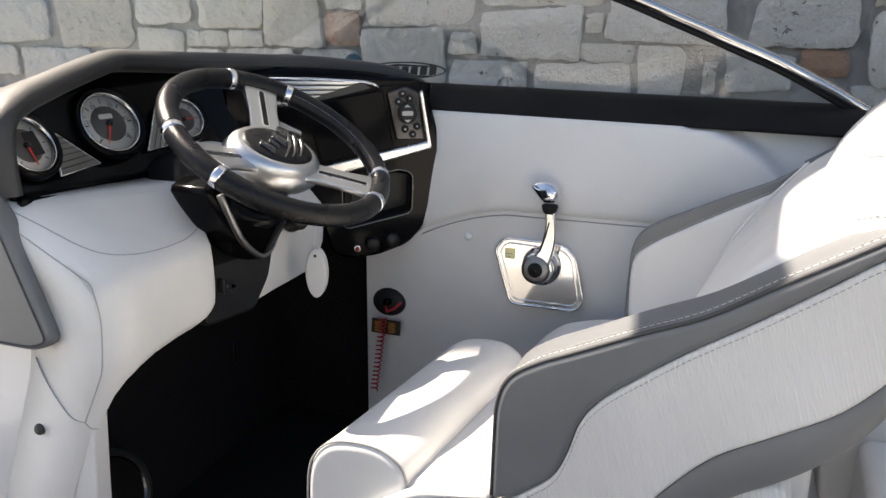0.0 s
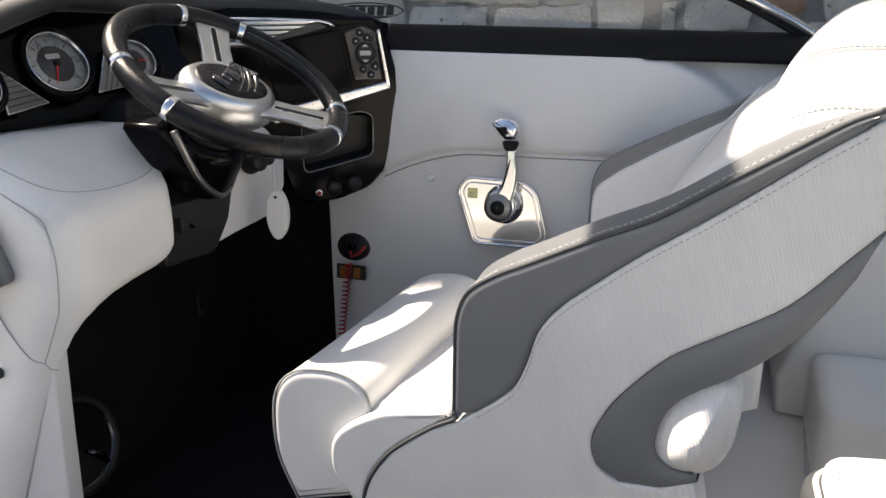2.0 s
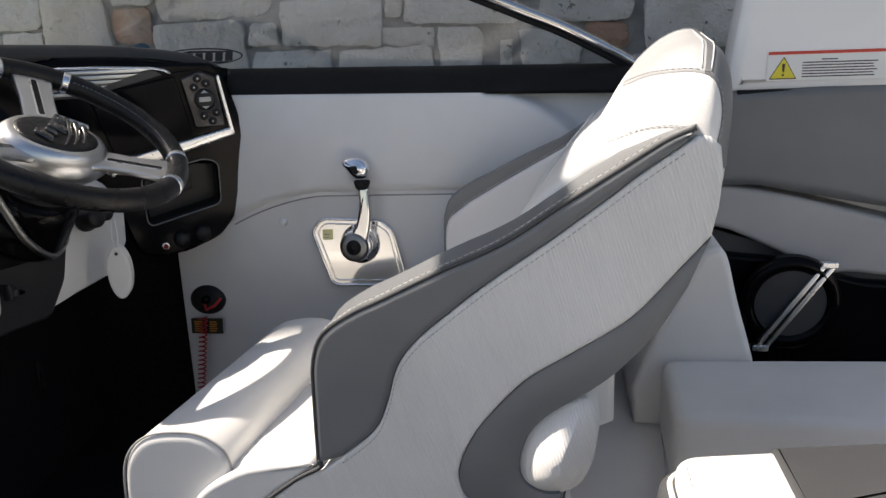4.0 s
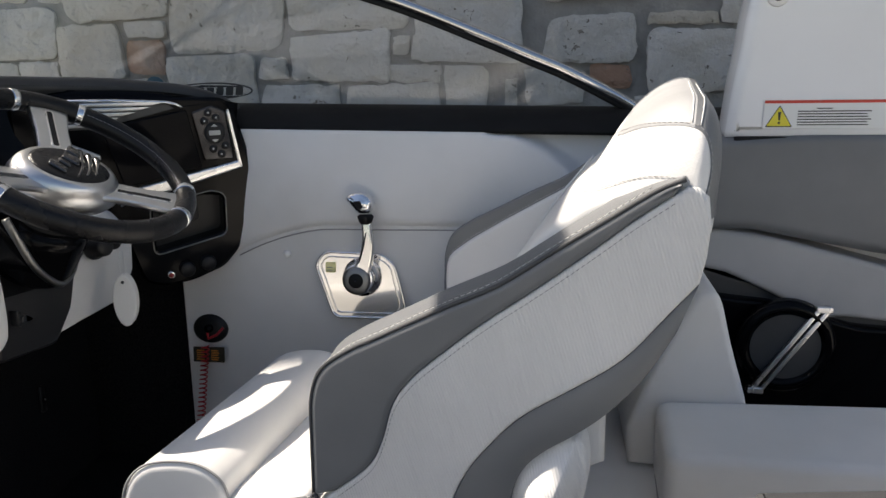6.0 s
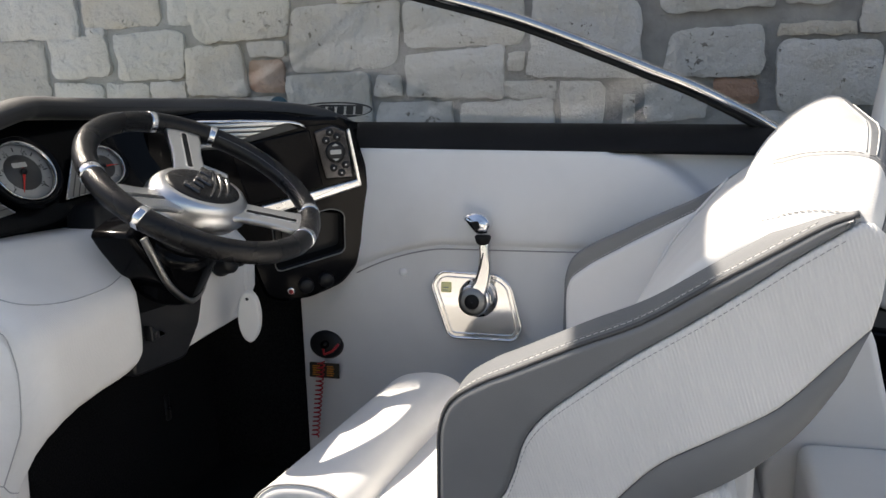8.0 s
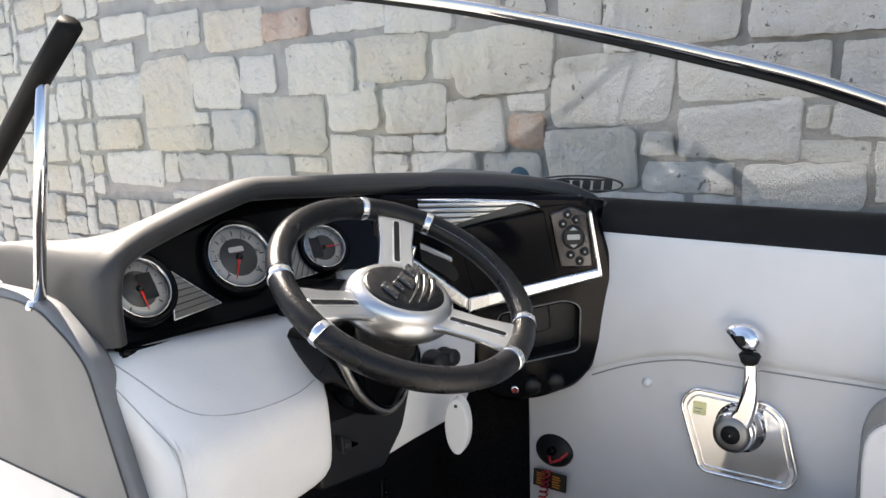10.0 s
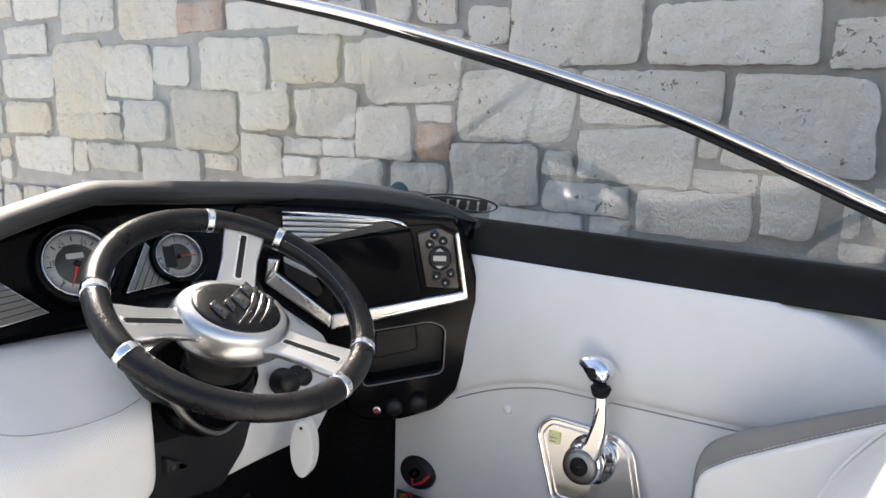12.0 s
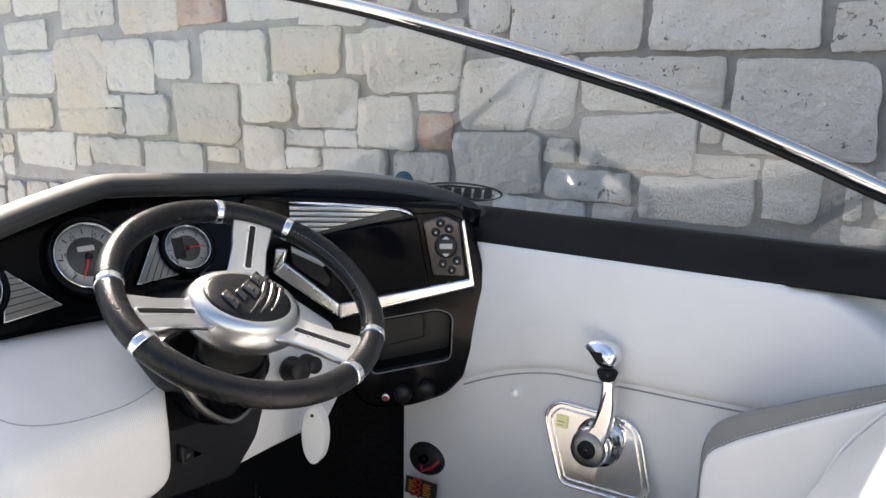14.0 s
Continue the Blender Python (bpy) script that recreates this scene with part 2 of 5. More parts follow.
tint(MORTAR, _v, 14.0, (0.25, 0.245, 0.24), (0.33, 0.325, 0.315))
_n = node(MORTAR, "ShaderNodeTexNoise", Scale=70.0, Detail=6.0)
link(MORTAR, _v, _n.inputs["Vector"])
relief(MORTAR, _n.outputs["Fac"], 0.8, 0.006)
PLASTER = mat("pale_plaster", (0.62, 0.60, 0.56), 0.9)
tint(PLASTER, coords(PLASTER), 2.0, (0.58, 0.56, 0.52), (0.66, 0.64, 0.60))
GROUND = mat("concrete_ground", (0.36, 0.35, 0.33), 0.9)
_v = coords(GROUND)
tint(GROUND, _v, 1.5, (0.38, 0.385, 0.385), (0.45, 0.455, 0.455))


# ---- building helpers ----
def finish(bm, smooth=True):
    bmesh.ops.recalc_face_normals(bm, faces=bm.faces)
    for f in bm.faces:
        f.smooth = smooth and len(f.verts) < 20


def part(name, bm, material, parent=None, label="", smooth=True):
    finish(bm, smooth)
    me = bpy.data.meshes.new(name)
    bm.to_mesh(me)
    bm.free()
    me.materials.append(material)
    ob = new(name, me)
    if parent is not None:
        ob.parent = parent
    if label:
        ob["label"] = label
    return ob


def thing(name, label, category, at=(0, 0, 0), group="", kind=""):
    ob = new(name)
    ob.location = at
    ob.empty_display_size = 0.05
    return tagged(ob, label, category, group, kind)


def under(ob, parent):
    """Hang a part built in world places under a moved Empty."""
    ob.parent = parent
    ob.matrix_parent_inverse = Matrix.Translation(-Vector(parent.location))
    return ob


def curve(points, n=8, closed=False):
    """Catmull-Rom points through the given ones."""
    p = [Vector(q) for q in points]
    k = len(p)
    out = []
    for i in range(k if closed else k - 1):
        if closed:
            a, b, c, d = p[i - 1], p[i], p[(i + 1) % k], p[(i + 2) % k]
        else:
            a, b, c, d = p[max(i - 1, 0)], p[i], p[i + 1], p[min(i + 2, k - 1)]
        for s in range(n):
            t = s / n
            out.append(0.5 * ((2 * b) + (c - a) * t + (2 * a - 5 * b + 4 * c - d) * t * t + (3 * b - a - 3 * c + d) * t ** 3))
    if not closed:
        out.append(p[-1])
    return out


def c2(points, n=4):
    return [(p.x, p.y) for p in curve([(a, b, 0) for a, b in points], n)]


def axes_of(plane):
    """u, v and depth directions of a drawing plane."""
    return {"xz": (Vector((1, 0, 0)), Vector((0, 0, 1)), Vector((0, 1, 0))),
            "yz": (Vector((0, 1, 0)), Vector((0, 0, 1)), Vector((1, 0, 0))),
            "xy": (Vector((1, 0, 0)), Vector((0, 1, 0)), Vector((0, 0, 1)))}[plane]


def frame_of(origin, normal, up=(0, 0, 1)):
    """u, v, w axes of a tilted plane: u to the right as seen from the normal's side, v up, w along the normal."""
    w = Vector(normal).normalized()
    u = Vector(up).cross(w).normalized()
    return Vector(origin), u, w.cross(u), w


def offset_ring(ring, d):
    """A 2D closed ring drawn in by d."""
    k = len(ring)
    area = sum(ring[i].x * ring[(i + 1) % k].y - ring[(i + 1) % k].x * ring[i].y for i in range(k))
    s = 1 if area > 0 else -1
    out = []
    for i in range(k):
        a, b, c = ring[i - 1], ring[i], ring[(i + 1) % k]
        e, f = (b - a), (c - b)
        e = e.normalized() if e.length > 1e-9 else Vector((0, 0))
        f = f.normalized() if f.length > 1e-9 else e
        n = Vector((-(e.y + f.y), e.x + f.x))
        n = n.normalized() if n.length > 1e-6 else Vector((-e.y, e.x))
        q = max(0.45, n.dot(Vector((-f.y, f.x))))
        w = d[i] if isinstance(d, list) else d
        out.append(b + n * (s * w / q))
    return out


def rim_room(ring, r):
    """Room for a rounded rim at each corner of a ring: r, or less where the ring is narrow."""
    k = len(ring)
    run = [0.0]
    for i in range(k):
        run.append(run[-1] + (ring[(i + 1) % k] - ring[i]).length)
    out = []
    for i in range(k):
        best = r
        for j in range(k):
            gap = (ring[i] - ring[j]).length
            if gap < 2.6 * r:
                along = abs(run[i] - run[j])
                along = min(along, run[-1] - along)
                if along > 1.6 * gap + 1e-6:
                    best = min(best, gap * 0.38)
        out.append(best)
    return [min(out[i - 1], out[i], out[(i + 1) % k]) for i in range(k)]


def puff(ring, place, d0, d1, r=0.008, steps=4, r1=None, dome=0.0):
    """A closed 2D ring swept from depth d0 to d1 with rounded rims. place(u, v, depth) gives the point. dome lifts the d0 cap's middle."""
    ring = [Vector((q[0], q[1])) for q in ring]
    r1 = r if r1 is None else r1
    bm = bmesh.new()
    sgn = 1 if d1 > d0 else -1
    room0, room1 = rim_room(ring, r), rim_room(ring, r1)
    layers = []
    if dome:
        c = sum(ring, Vector((0, 0))) / len(ring)
        for s in (0.15, 0.4, 0.65, 0.85):
            rr = [c + (q - c) * s for q in offset_ring(ring, r)]
            layers.append((rr, d0 - sgn * dome * (1 - s * s)))
    else:
        layers.append((offset_ring(ring, [w * 1.15 for w in room0]), d0))
    for i in range(steps + 1):
        a = i / steps * math.pi / 2
        layers.append((offset_ring(ring, [w * (1 - math.sin(a)) for w in room0]), d0 + sgn * r * (1 - math.cos(a))))
    for i in range(steps + 1):
        a = i / steps * math.pi / 2
        layers.append((offset_ring(ring, [w * (1 - math.cos(a)) for w in room1]), d1 - sgn * r1 * (1 - math.sin(a))))
    layers.append((offset_ring(ring, [w * 1.15 for w in room1]), d1))
    rows = [[bm.verts.new(place(q.x, q.y, d)) for q in lay] for lay, d in layers]
    k = len(ring)
    for a, b in zip(rows, rows[1:]):
        for i in range(k):
            bm.faces.new((a[i], a[(i + 1) % k], b[(i + 1) % k], b[i]))
    bm.faces.new(rows[0])
    bm.faces.new(rows[-1])
    return bm


def on(plane, at=(0, 0, 0)):
    u, v, w = axes_of(plane)
    o = Vector(at)
    return lambda a, b, d: o + u * a + v * b + w * d


def tilted(origin, normal, up=(0, 0, 1)):
    o, u, v, w = frame_of(origin, normal, up)
    return lambda a, b, d: o + u * a + v * b + w * d


def tube(path, radius, sides=10, closed=False, squash=1.0, caps=True):
    """A round bar along a path; radius a number or a list."""
    bm = bmesh.new()
    path = [Vector(p) for p in path]
    k = len(path)
    rows = []
    ref = None
    for i, p in enumerate(path):
        a = path[i - 1] if (i or closed) else p
        b = path[(i + 1) % k] if (i < k - 1 or closed) else p
        t = (b - a).normalized()
        if ref is None:
            ref = t.orthogonal().normalized()
        ref = (ref - t * ref.dot(t)).normalized()
        side = t.cross(ref)
        r = radius[i] if isinstance(radius, (list, tuple)) else radius
        rows.append([bm.verts.new(p + (ref * math.cos(q) + side * math.sin(q) * squash) * r) for q in (j * math.tau / sides for j in range(sides))])
    for i in range(k if closed else k - 1):
        a, b = rows[i], rows[(i + 1) % k]
        for j in range(sides):
            bm.faces.new((a[j], a[(j + 1) % sides], b[(j + 1) % sides], b[j]))
    if caps and not closed:
        bm.faces.new(rows[0])
        bm.faces.new(rows[-1])
    return bm


def lathe(profile, place, sides=40, caps=True):
    """A turned solid: profile rows of (radius, height); place(u, v, depth)."""
    bm = bmesh.new()
    rows = []
    for r, h in profile:
        if r < 1e-6:
            rows.append([bm.verts.new(place(0, 0, h))])
        else:
            rows.append([bm.verts.new(place(r * math.cos(a), r * math.sin(a), h)) for a in (j * math.tau / sides for j in range(sides))])
    for a, b in zip(rows, rows[1:]):
        for j in range(sides):
            va = a[j % len(a)], a[(j + 1) % sides % len(a)]
            vb = b[j % len(b)], b[(j + 1) % sides % len(b)]
            f = [va[0]] + ([va[1]] if len(a) > 1 else []) + ([vb[1]] if len(b) > 1 else []) + [vb[0]]
            bm.faces.new(f)
    for ends in (rows[0], rows[-1]):
        if caps and len(ends) > 1:
            bm.faces.new(ends)
    return bm


def loft(rows, thick=0.0, direction=None):
    """A sheet through rows of points, all of one length, given thickness along a direction."""
    bm = bmesh.new()
    g = [[bm.verts.new(p) for p in row] for row in rows]
    for a, b in zip(g, g[1:]):
        for i in range(len(a) - 1):
            bm.faces.new((a[i], a[i + 1], b[i + 1], b[i]))
    if thick:
        d = Vector(direction) * thick
        h = [[bm.verts.new(Vector(p) + d) for p in row] for row in rows]
        for a, b in zip(h, h[1:]):
            for i in range(len(a) - 1):
                bm.faces.new((a[i], b[i], b[i + 1], a[i + 1]))
        n, k = len(rows), len(rows[0])
        for i in range(k - 1):
            bm.faces.new((g[0][i], h[0][i], h[0][i + 1], g[0][i + 1]))
            bm.faces.new((g[-1][i], g[-1][i + 1], h[-1][i + 1], h[-1][i]))
        for j in range(n - 1):
            bm.faces.new((g[j][0], g[j + 1][0], h[j + 1][0], h[j][0]))
            bm.faces.new((g[j][-1], h[j][-1], h[j + 1][-1], g[j + 1][-1]))
    return bm


def block(lo, hi, bevel=0.004, segs=2):
    bm = bmesh.new()
    bmesh.ops.create_cube(bm, size=1)
    for v in bm.verts:
        v.co = Vector([(lo[k] + hi[k]) / 2 + v.co[k] * (hi[k] - lo[k]) for k in range(3)])
    if bevel:
        bmesh.ops.bevel(bm, geom=bm.edges[:], offset=bevel, segments=segs, profile=0.5, affect="EDGES")
    return bm


def circle(r, n=24, cx=0.0, cy=0.0, ry=None):
    return [(cx + r * math.cos(a), cy + (ry or r) * math.sin(a)) for a in (i * math.tau / n for i in range(n))]


def rounded(points, r, n=4):
    """A polygon with its corners rounded."""
    p = [Vector((q[0], q[1])) for q in points]
    out = []
    for i, b in enumerate(p):
        a, c = p[i - 1], p[(i + 1) % len(p)]
        d = min(r, (a - b).length * 0.45, (c - b).length * 0.45)
        s, e = b + (a - b).normalized() * d, b + (c - b).normalized() * d
        for k in range(n + 1):
            t = k / n
            out.append((1 - t) ** 2 * s + 2 * t * (1 - t) * b + t * t * e)
    return out


def rect(u0, v0, u1, v1, r=0.003, n=3):
    return rounded([(u0, v0), (u1, v0), (u1, v1), (u0, v1)], r, n)


def stitches(path, length=0.004, gap=0.0022, r=0.00045):
    """A row of sewn stitches along a path."""
    bm = bmesh.new()
    path = [Vector(p) for p in path]
    left, on_now, pos = length, True, path[0]
    start = pos
    segs = []
    for q in path[1:]:
        while (q - pos).length > left:
            pos = pos + (q - pos).normalized() * left
            if on_now:
                segs.append((start, pos))
            on_now = not on_now
            start, left = pos, (length if on_now else gap)
        left -= (q - pos).length
        pos = q
    for a, b in segs:
        if (b - a).length < 1e-5:
            continue
        t = (b - a).normalized()
        s = t.orthogonal().normalized()
        w = t.cross(s)
        ra = [bm.verts.new(a + (s * math.cos(q) + w * math.sin(q)) * r) for q in (0, 2.1, 4.2)]
        rb = [bm.verts.new(b + (s * math.cos(q) + w * math.sin(q)) * r) for q in (0, 2.1, 4.2)]
        for j in range(3):
            bm.faces.new((ra[j], ra[(j + 1) % 3], rb[(j + 1) % 3], rb[j]))
    return bm


def lettering(text, size, place, align="CENTER"):
    """Flat letters of the built-in font as a bmesh, laid by place(u, v, 0)."""
    cu = bpy.data.curves.new("lettering", "FONT")
    cu.body, cu.size, cu.align_x, cu.align_y = text, size, align, "CENTER"
    cu.resolution_u = 2
    ob = bpy.data.objects.new("lettering", cu)
    me = ob.to_mesh()
    bm = bmesh.new()
    bm.from_mesh(me)
    ob.to_mesh_clear()
    bpy.data.objects.remove(ob)
    bpy.data.curves.remove(cu)
    for v in bm.verts:
        v.co = place(v.co.x, v.co.y, 0)
    return bm


# ---- setting ----
def sheet(name, bm, material, label, category, smooth=True):
    ob = part(name, bm, material, None, "", smooth)
    return tagged(ob, label, category, kind="structure")


sheet("ground", block((-60, -60, -1.25), (60, 60, -1.05), 0), GROUND, "pale grey concrete ground under the boat", "ground", False)
wall_back = sheet("wall_stone_backing", block((-7.0, 2.284, -1.05), (5.0, 2.6, 2.2), 0), MORTAR, "grey mortar wall set with rough limestone blocks", "stone wall", False)

# Unseen upper wall, added this tall to keep the sun off the hood.
sheet("wall_house_upper", block((-7.0, 2.25, 2.2), (5.0, 2.6, 8.2), 0), PLASTER, "pale plastered wall added above the stonework to cast shade", "house wall", False)

# Boat shell: cockpit floor, starboard side, liner behind the seat.
sheet("floor", block((-1.6, -0.75, -0.05), (1.6, 1.62, 0.0), 0), CARPET, "black carpet on the cockpit floor", "floor", False)
sheet("wall_hull_side", block((-1.7, 1.66, -0.9), (1.7, 1.72, 0.74), 0.01), GEL, "white fibreglass hull side of the boat", "hull", False)
sheet("wall_port_side", block((-1.7, -0.9, -0.9), (1.7, -0.84, 0.72), 0.01), GEL, "white fibreglass hull side of the boat", "hull", False)
sheet("wall_port_liner", block((-1.7, -0.84, 0.0), (1.7, -0.42, 0.45), 0.03), WHITE, "white upholstered inner side of the cockpit", "side panel")
sheet("wall_bulkhead", block((-1.06, 0.76, 0.0), (-1.02, 1.62, 0.69), 0), CARPET, "black carpeted bulkhead inside the footwell", "bulkhead", False)
sheet("wall_stern", block((1.6, -0.85, -0.9), (1.66, 1.66, 0.74), 0.01), GEL, "white fibreglass stern of the boat", "hull", False)

lower = rounded([(-0.743, 0.0), (1.2, 0.0), (1.2, 0.61), (-0.10, 0.61), (-0.35, 0.61), (-0.611, 0.60), (-0.620, 0.545), (-0.690, 0.508), (-0.735, 0.485)], 0.008)
side = sheet("wall_starboard_lower", puff(lower, on("xz", (0, 1.490, 0)), 0.0, 0.03, 0.004), WHITE, "white vinyl lower side panel beside the helm seat", "side panel")


def seam_z(x):
    if x < -0.39:
        return 0.581 - 1.08 * (-0.39 - x) ** 2 - 0.06 * (-0.39 - x)
    return 0.581 + 0.002 * math.sin(4 * x)


def bolster_end(t):
    """Where the bolster ends, rounded like a shoulder towards the windshield base."""
    return -0.072 + 0.26 * math.sqrt(max(0.0, 1 - t))


def bolster():
    """The padded upper side panel: a soft roll over the seam, filling to the windshield base."""
    rows = []
    xs = [-0.61 + 0.0223 * i for i in range(22)] + [-0.12 + 0.006 * i for i in range(36)] + [0.10 + 0.03 * i for i in range(4)]
    for k in range(25):
        t = k / 24
        row = []
        for x in xs:
            z0, z1 = seam_z(x), 0.780 - 0.018 * (x + 0.6)
            z = z0 + (z1 - z0) * t
            fade = 1.0 / (1.0 + math.exp((x - bolster_end(t)) / 0.006))
            lift = 1 - (1 - t) ** 2.4
            edge = 1 - max(0.0, 1 - t / 0.10) ** 2
            out = fade * (0.022 * lift + 0.014 * edge)
            soft = 0.006 * math.exp(-((x + 0.45) / 0.045) ** 2) * math.sin(math.pi * t) + 0.003 * math.sin(5 * x + 1) * math.sin(math.pi * t)
            row.append((x, 1.542 - 0.045 * (1 - t) - out - soft, z))
        rows.append(row)
    return loft(rows, 0.02, (0, 1, 0))


sheet("wall_starboard_bolster", bolster(), WHITE, "white padded vinyl bolster along the cockpit side", "side panel")
xs = [-0.60 + 0.03 * i for i in range(24)]
sheet("trim_bolster_piping", tube([(x, 1.490, seam_z(x) - 0.002) for x in xs], 0.0016, 6), THREAD, "grey piping along the lower edge of the bolster", "piping")


# ---- windshield ----
def band_z(x):
    return 0.770 - 0.018 * (x + 0.6)


xs = [-0.66 + 0.06 * i for i in range(31)]
rows = []
for x in xs:
    z = band_z(x)
    rows.append([(x, 1.530, z + 0.005), (x, 1.510, z + 0.009), (x, 1.509, z + 0.015), (x, 1.580, z + 0.048), (x, 1.600, z + 0.054), (x, 1.625, z + 0.054), (x, 1.66, z + 0.02), (x, 1.66, z - 0.004)])
bm = bmesh.new()
g = [[bm.verts.new(p) for p in row] for row in rows]
for a, b in zip(g, g[1:]):
    for i in range(8):
        bm.faces.new((a[i], a[(i + 1) % 8], b[(i + 1) % 8], b[i]))
bm.faces.new(g[0])
bm.faces.new(g[-1])
windshield = thing("windshield", "boat windshield in a black base with a chrome top rail", "windshield", (-0.4, 1.6, 0.8))
under(part("base_trim", bm, BLACK_VINYL, None, "black padded windshield base"), windshield)

RAIL = [(-1.62, 1.53, 1.322), (-1.517, 1.56, 1.305), (-1.28, 1.588, 1.273), (-1.071, 1.595, 1.234), (-0.868, 1.595, 1.190), (-0.642, 1.595, 1.131), (-0.466, 1.595, 1.082), (-0.278, 1.595, 1.025), (-0.107, 1.595, 0.957), (-0.0, 1.595, 0.912), (0.068, 1.595, 0.883), (0.155, 1.595, 0.838), (0.225, 1.598, 0.798)]
rail = curve(RAIL, 8)
under(part("top_rail", tube(rail, 0.0115, 14, squash=1.25), RAILCHROME, None, "chrome windshield rail"), windshield)
under(part("rail_gasket", tube([p + Vector((0, -0.002, -0.013)) for p in rail], 0.0055, 8), RUBBER, None, "black rubber glazing strip"), windshield)
pane_rows = []
for i in range(12):
    t = i / 11
    row = []
    for p in [Vector((-2.9, 1.02, 1.62)), Vector((-2.5, 1.24, 1.53)), Vector((-2.1, 1.40, 1.43)), Vector((-1.85, 1.475, 1.372))] + rail:
        foot = Vector((p.x, 1.605, band_z(p.x) + 0.052)) if p.x > -0.66 else Vector((p.x, 1.605 - 0.12 * (-0.66 - p.x) ** 2, 0.822))
        row.append(foot.lerp(p, t))
    pane_rows.append(row)
pane = under(part("glass_pane", loft(pane_rows, 0.005, (0, 1, 0)), GLASS), windshield)
pane.visible_shadow = False
under(part("rail_bracket", puff(rounded([(-1.745, 1.36), (-1.715, 1.304), (-1.60, 1.283), (-1.50, 1.298), (-1.50, 1.325), (-1.60, 1.345), (-1.65, 1.37)], 0.008, 3), on("xz", (0, 1.525, 0)), 0.0, 0.03, 0.006), GREY_PLASTIC, None, "grey plastic bracket at the rail's end"), windshield)


# ---- helm console: dash, hood, knee panels ----
console = thing("helm_console", "boat helm console with black gloss dash and white padded knee panels", "dashboard", (-0.85, 1.1, 0.0))


def cpart(name, bm, material, label="", parent=None, smooth=True):
    ob = part(name, bm, material, None, label, smooth)
    return under(ob, console)


FT = curve([(-0.938, 0.776, 0.830), (-0.985, 0.88, 0.858), (-1.012, 1.03, 0.880), (-1.0, 1.16, 0.882), (-0.95, 1.27, 0.878), (-0.85, 1.37, 0.868), (-0.72, 1.46, 0.858), (-0.60, 1.545, 0.83)], 6)
FB = curve([(-0.905, 0.768, 0.722), (-0.922, 0.88, 0.706), (-0.934, 1.03, 0.692), (-0.925, 1.16, 0.688), (-0.89, 1.27, 0.70), (-0.84, 1.35, 0.69), (-0.72, 1.44, 0.66), (-0.62, 1.52, 0.64)], 6)
rows = [[a.lerp(b, t) for a, b in zip(FB, FT)] for t in [i / 8 for i in range(9)]]
cpart("fascia", loft(rows, 0.012, (-1, 0.1, 0)), GLOSS, "black gloss gauge fascia")
cpart("fascia_lip", tube([p + Vector((0.008, 0, 0.003)) for p in FB[:26]], 0.006, 8), GLOSS)

# Padded hood: a roll that runs over the gauges and down the port cheek.
HE = curve([(-0.900, 0.768, 0.735), (-0.904, 0.771, 0.79), (-0.908, 0.785, 0.832), (-0.918, 0.825, 0.851), (-0.930, 0.877, 0.863), (-0.943, 0.955, 0.879), (-0.953, 1.037, 0.893), (-0.956, 1.080, 0.893), (-0.945, 1.20, 0.883), (-0.885, 1.335, 0.874), (-0.78, 1.45, 0.864), (-0.67, 1.535, 0.842), (-0.60, 1.585, 0.795), (-0.565, 1.598, 0.770)], 6)


def hood():
    rows = [[] for _ in range(12)]
    n = len(HE) - 1
    for i, e in enumerate(HE):
        s = i / n
        t = (HE[min(i + 1, n)] - HE[max(i - 1, 0)]).normalized()
        # away from the driver, level
        back = Vector((-1.0, 0.45 * max(0.0, s - 0.35) / 0.65 * 2.2, 0)).normalized()
        up = back.cross(t)
        if up.z < 0 or (up.z < 0.3 and s < 0.3):
            up = -up if up.y > 0 or up.z < 0 else up
        deep = 0.46 * (1 - s) ** 0.5 + 0.05
        fall = max(0.0, 1 - s / 0.75) ** 0.5 * min(1.0, max(0.0, s - 0.16) / 0.14)
        prof = [(-0.050, -0.020), (-0.025, -0.018), (-0.006, -0.014), (0.004, -0.006), (0.006, 0.003), (0.002, 0.012), (-0.008, 0.018), (-0.026, 0.021), (-0.055, 0.020 - 0.012 * fall), (-deep * 0.4 - 0.05, 0.02 - 0.075 * fall), (-deep * 0.7 - 0.06, 0.005 - 0.13 * fall), (-deep - 0.07, -0.02 - 0.19 * fall)]
        for k, (a, b) in enumerate(prof):
            rows[k].append(e - back * a + up * b)
    return loft(rows)


cpart("hood", hood(), HOOD, "padded black vinyl dash hood with stitched edge")
cpart("stitching", stitches([p + Vector((0.0068, -0.0015, 0.004)) for p in HE[12:-8]], 0.004, 0.003, 0.0006), PLASTIC, "dark stitching along the hood")


# Knee panels.
def knee_x(z):
    return -0.748 - 1.55 * max(0.0, z - 0.63) - 0.42 * max(0.0, 0.50 - z)


def knee_place(y, z, d):
    return Vector((knee_x(z) - d, y, z))


def rounding(e, r):
    """How far a padded edge falls back at a distance e from its rim."""
    k = max(0.0, 1 - max(e, 0.0) / r)
    return r * (1 - math.sqrt(max(0.0, 1 - k * k)))


FOOT_Y = [0.742, 0.7485, 0.7505, 0.758, 0.767, 0.778, 0.797, 0.83, 0.88, 0.93, 0.955, 0.968, 0.975]
FOOT_Z = [0.0, 0.0, 0.30, 0.40, 0.445, 0.467, 0.482, 0.493, 0.498, 0.499, 0.504, 0.514, 0.535]


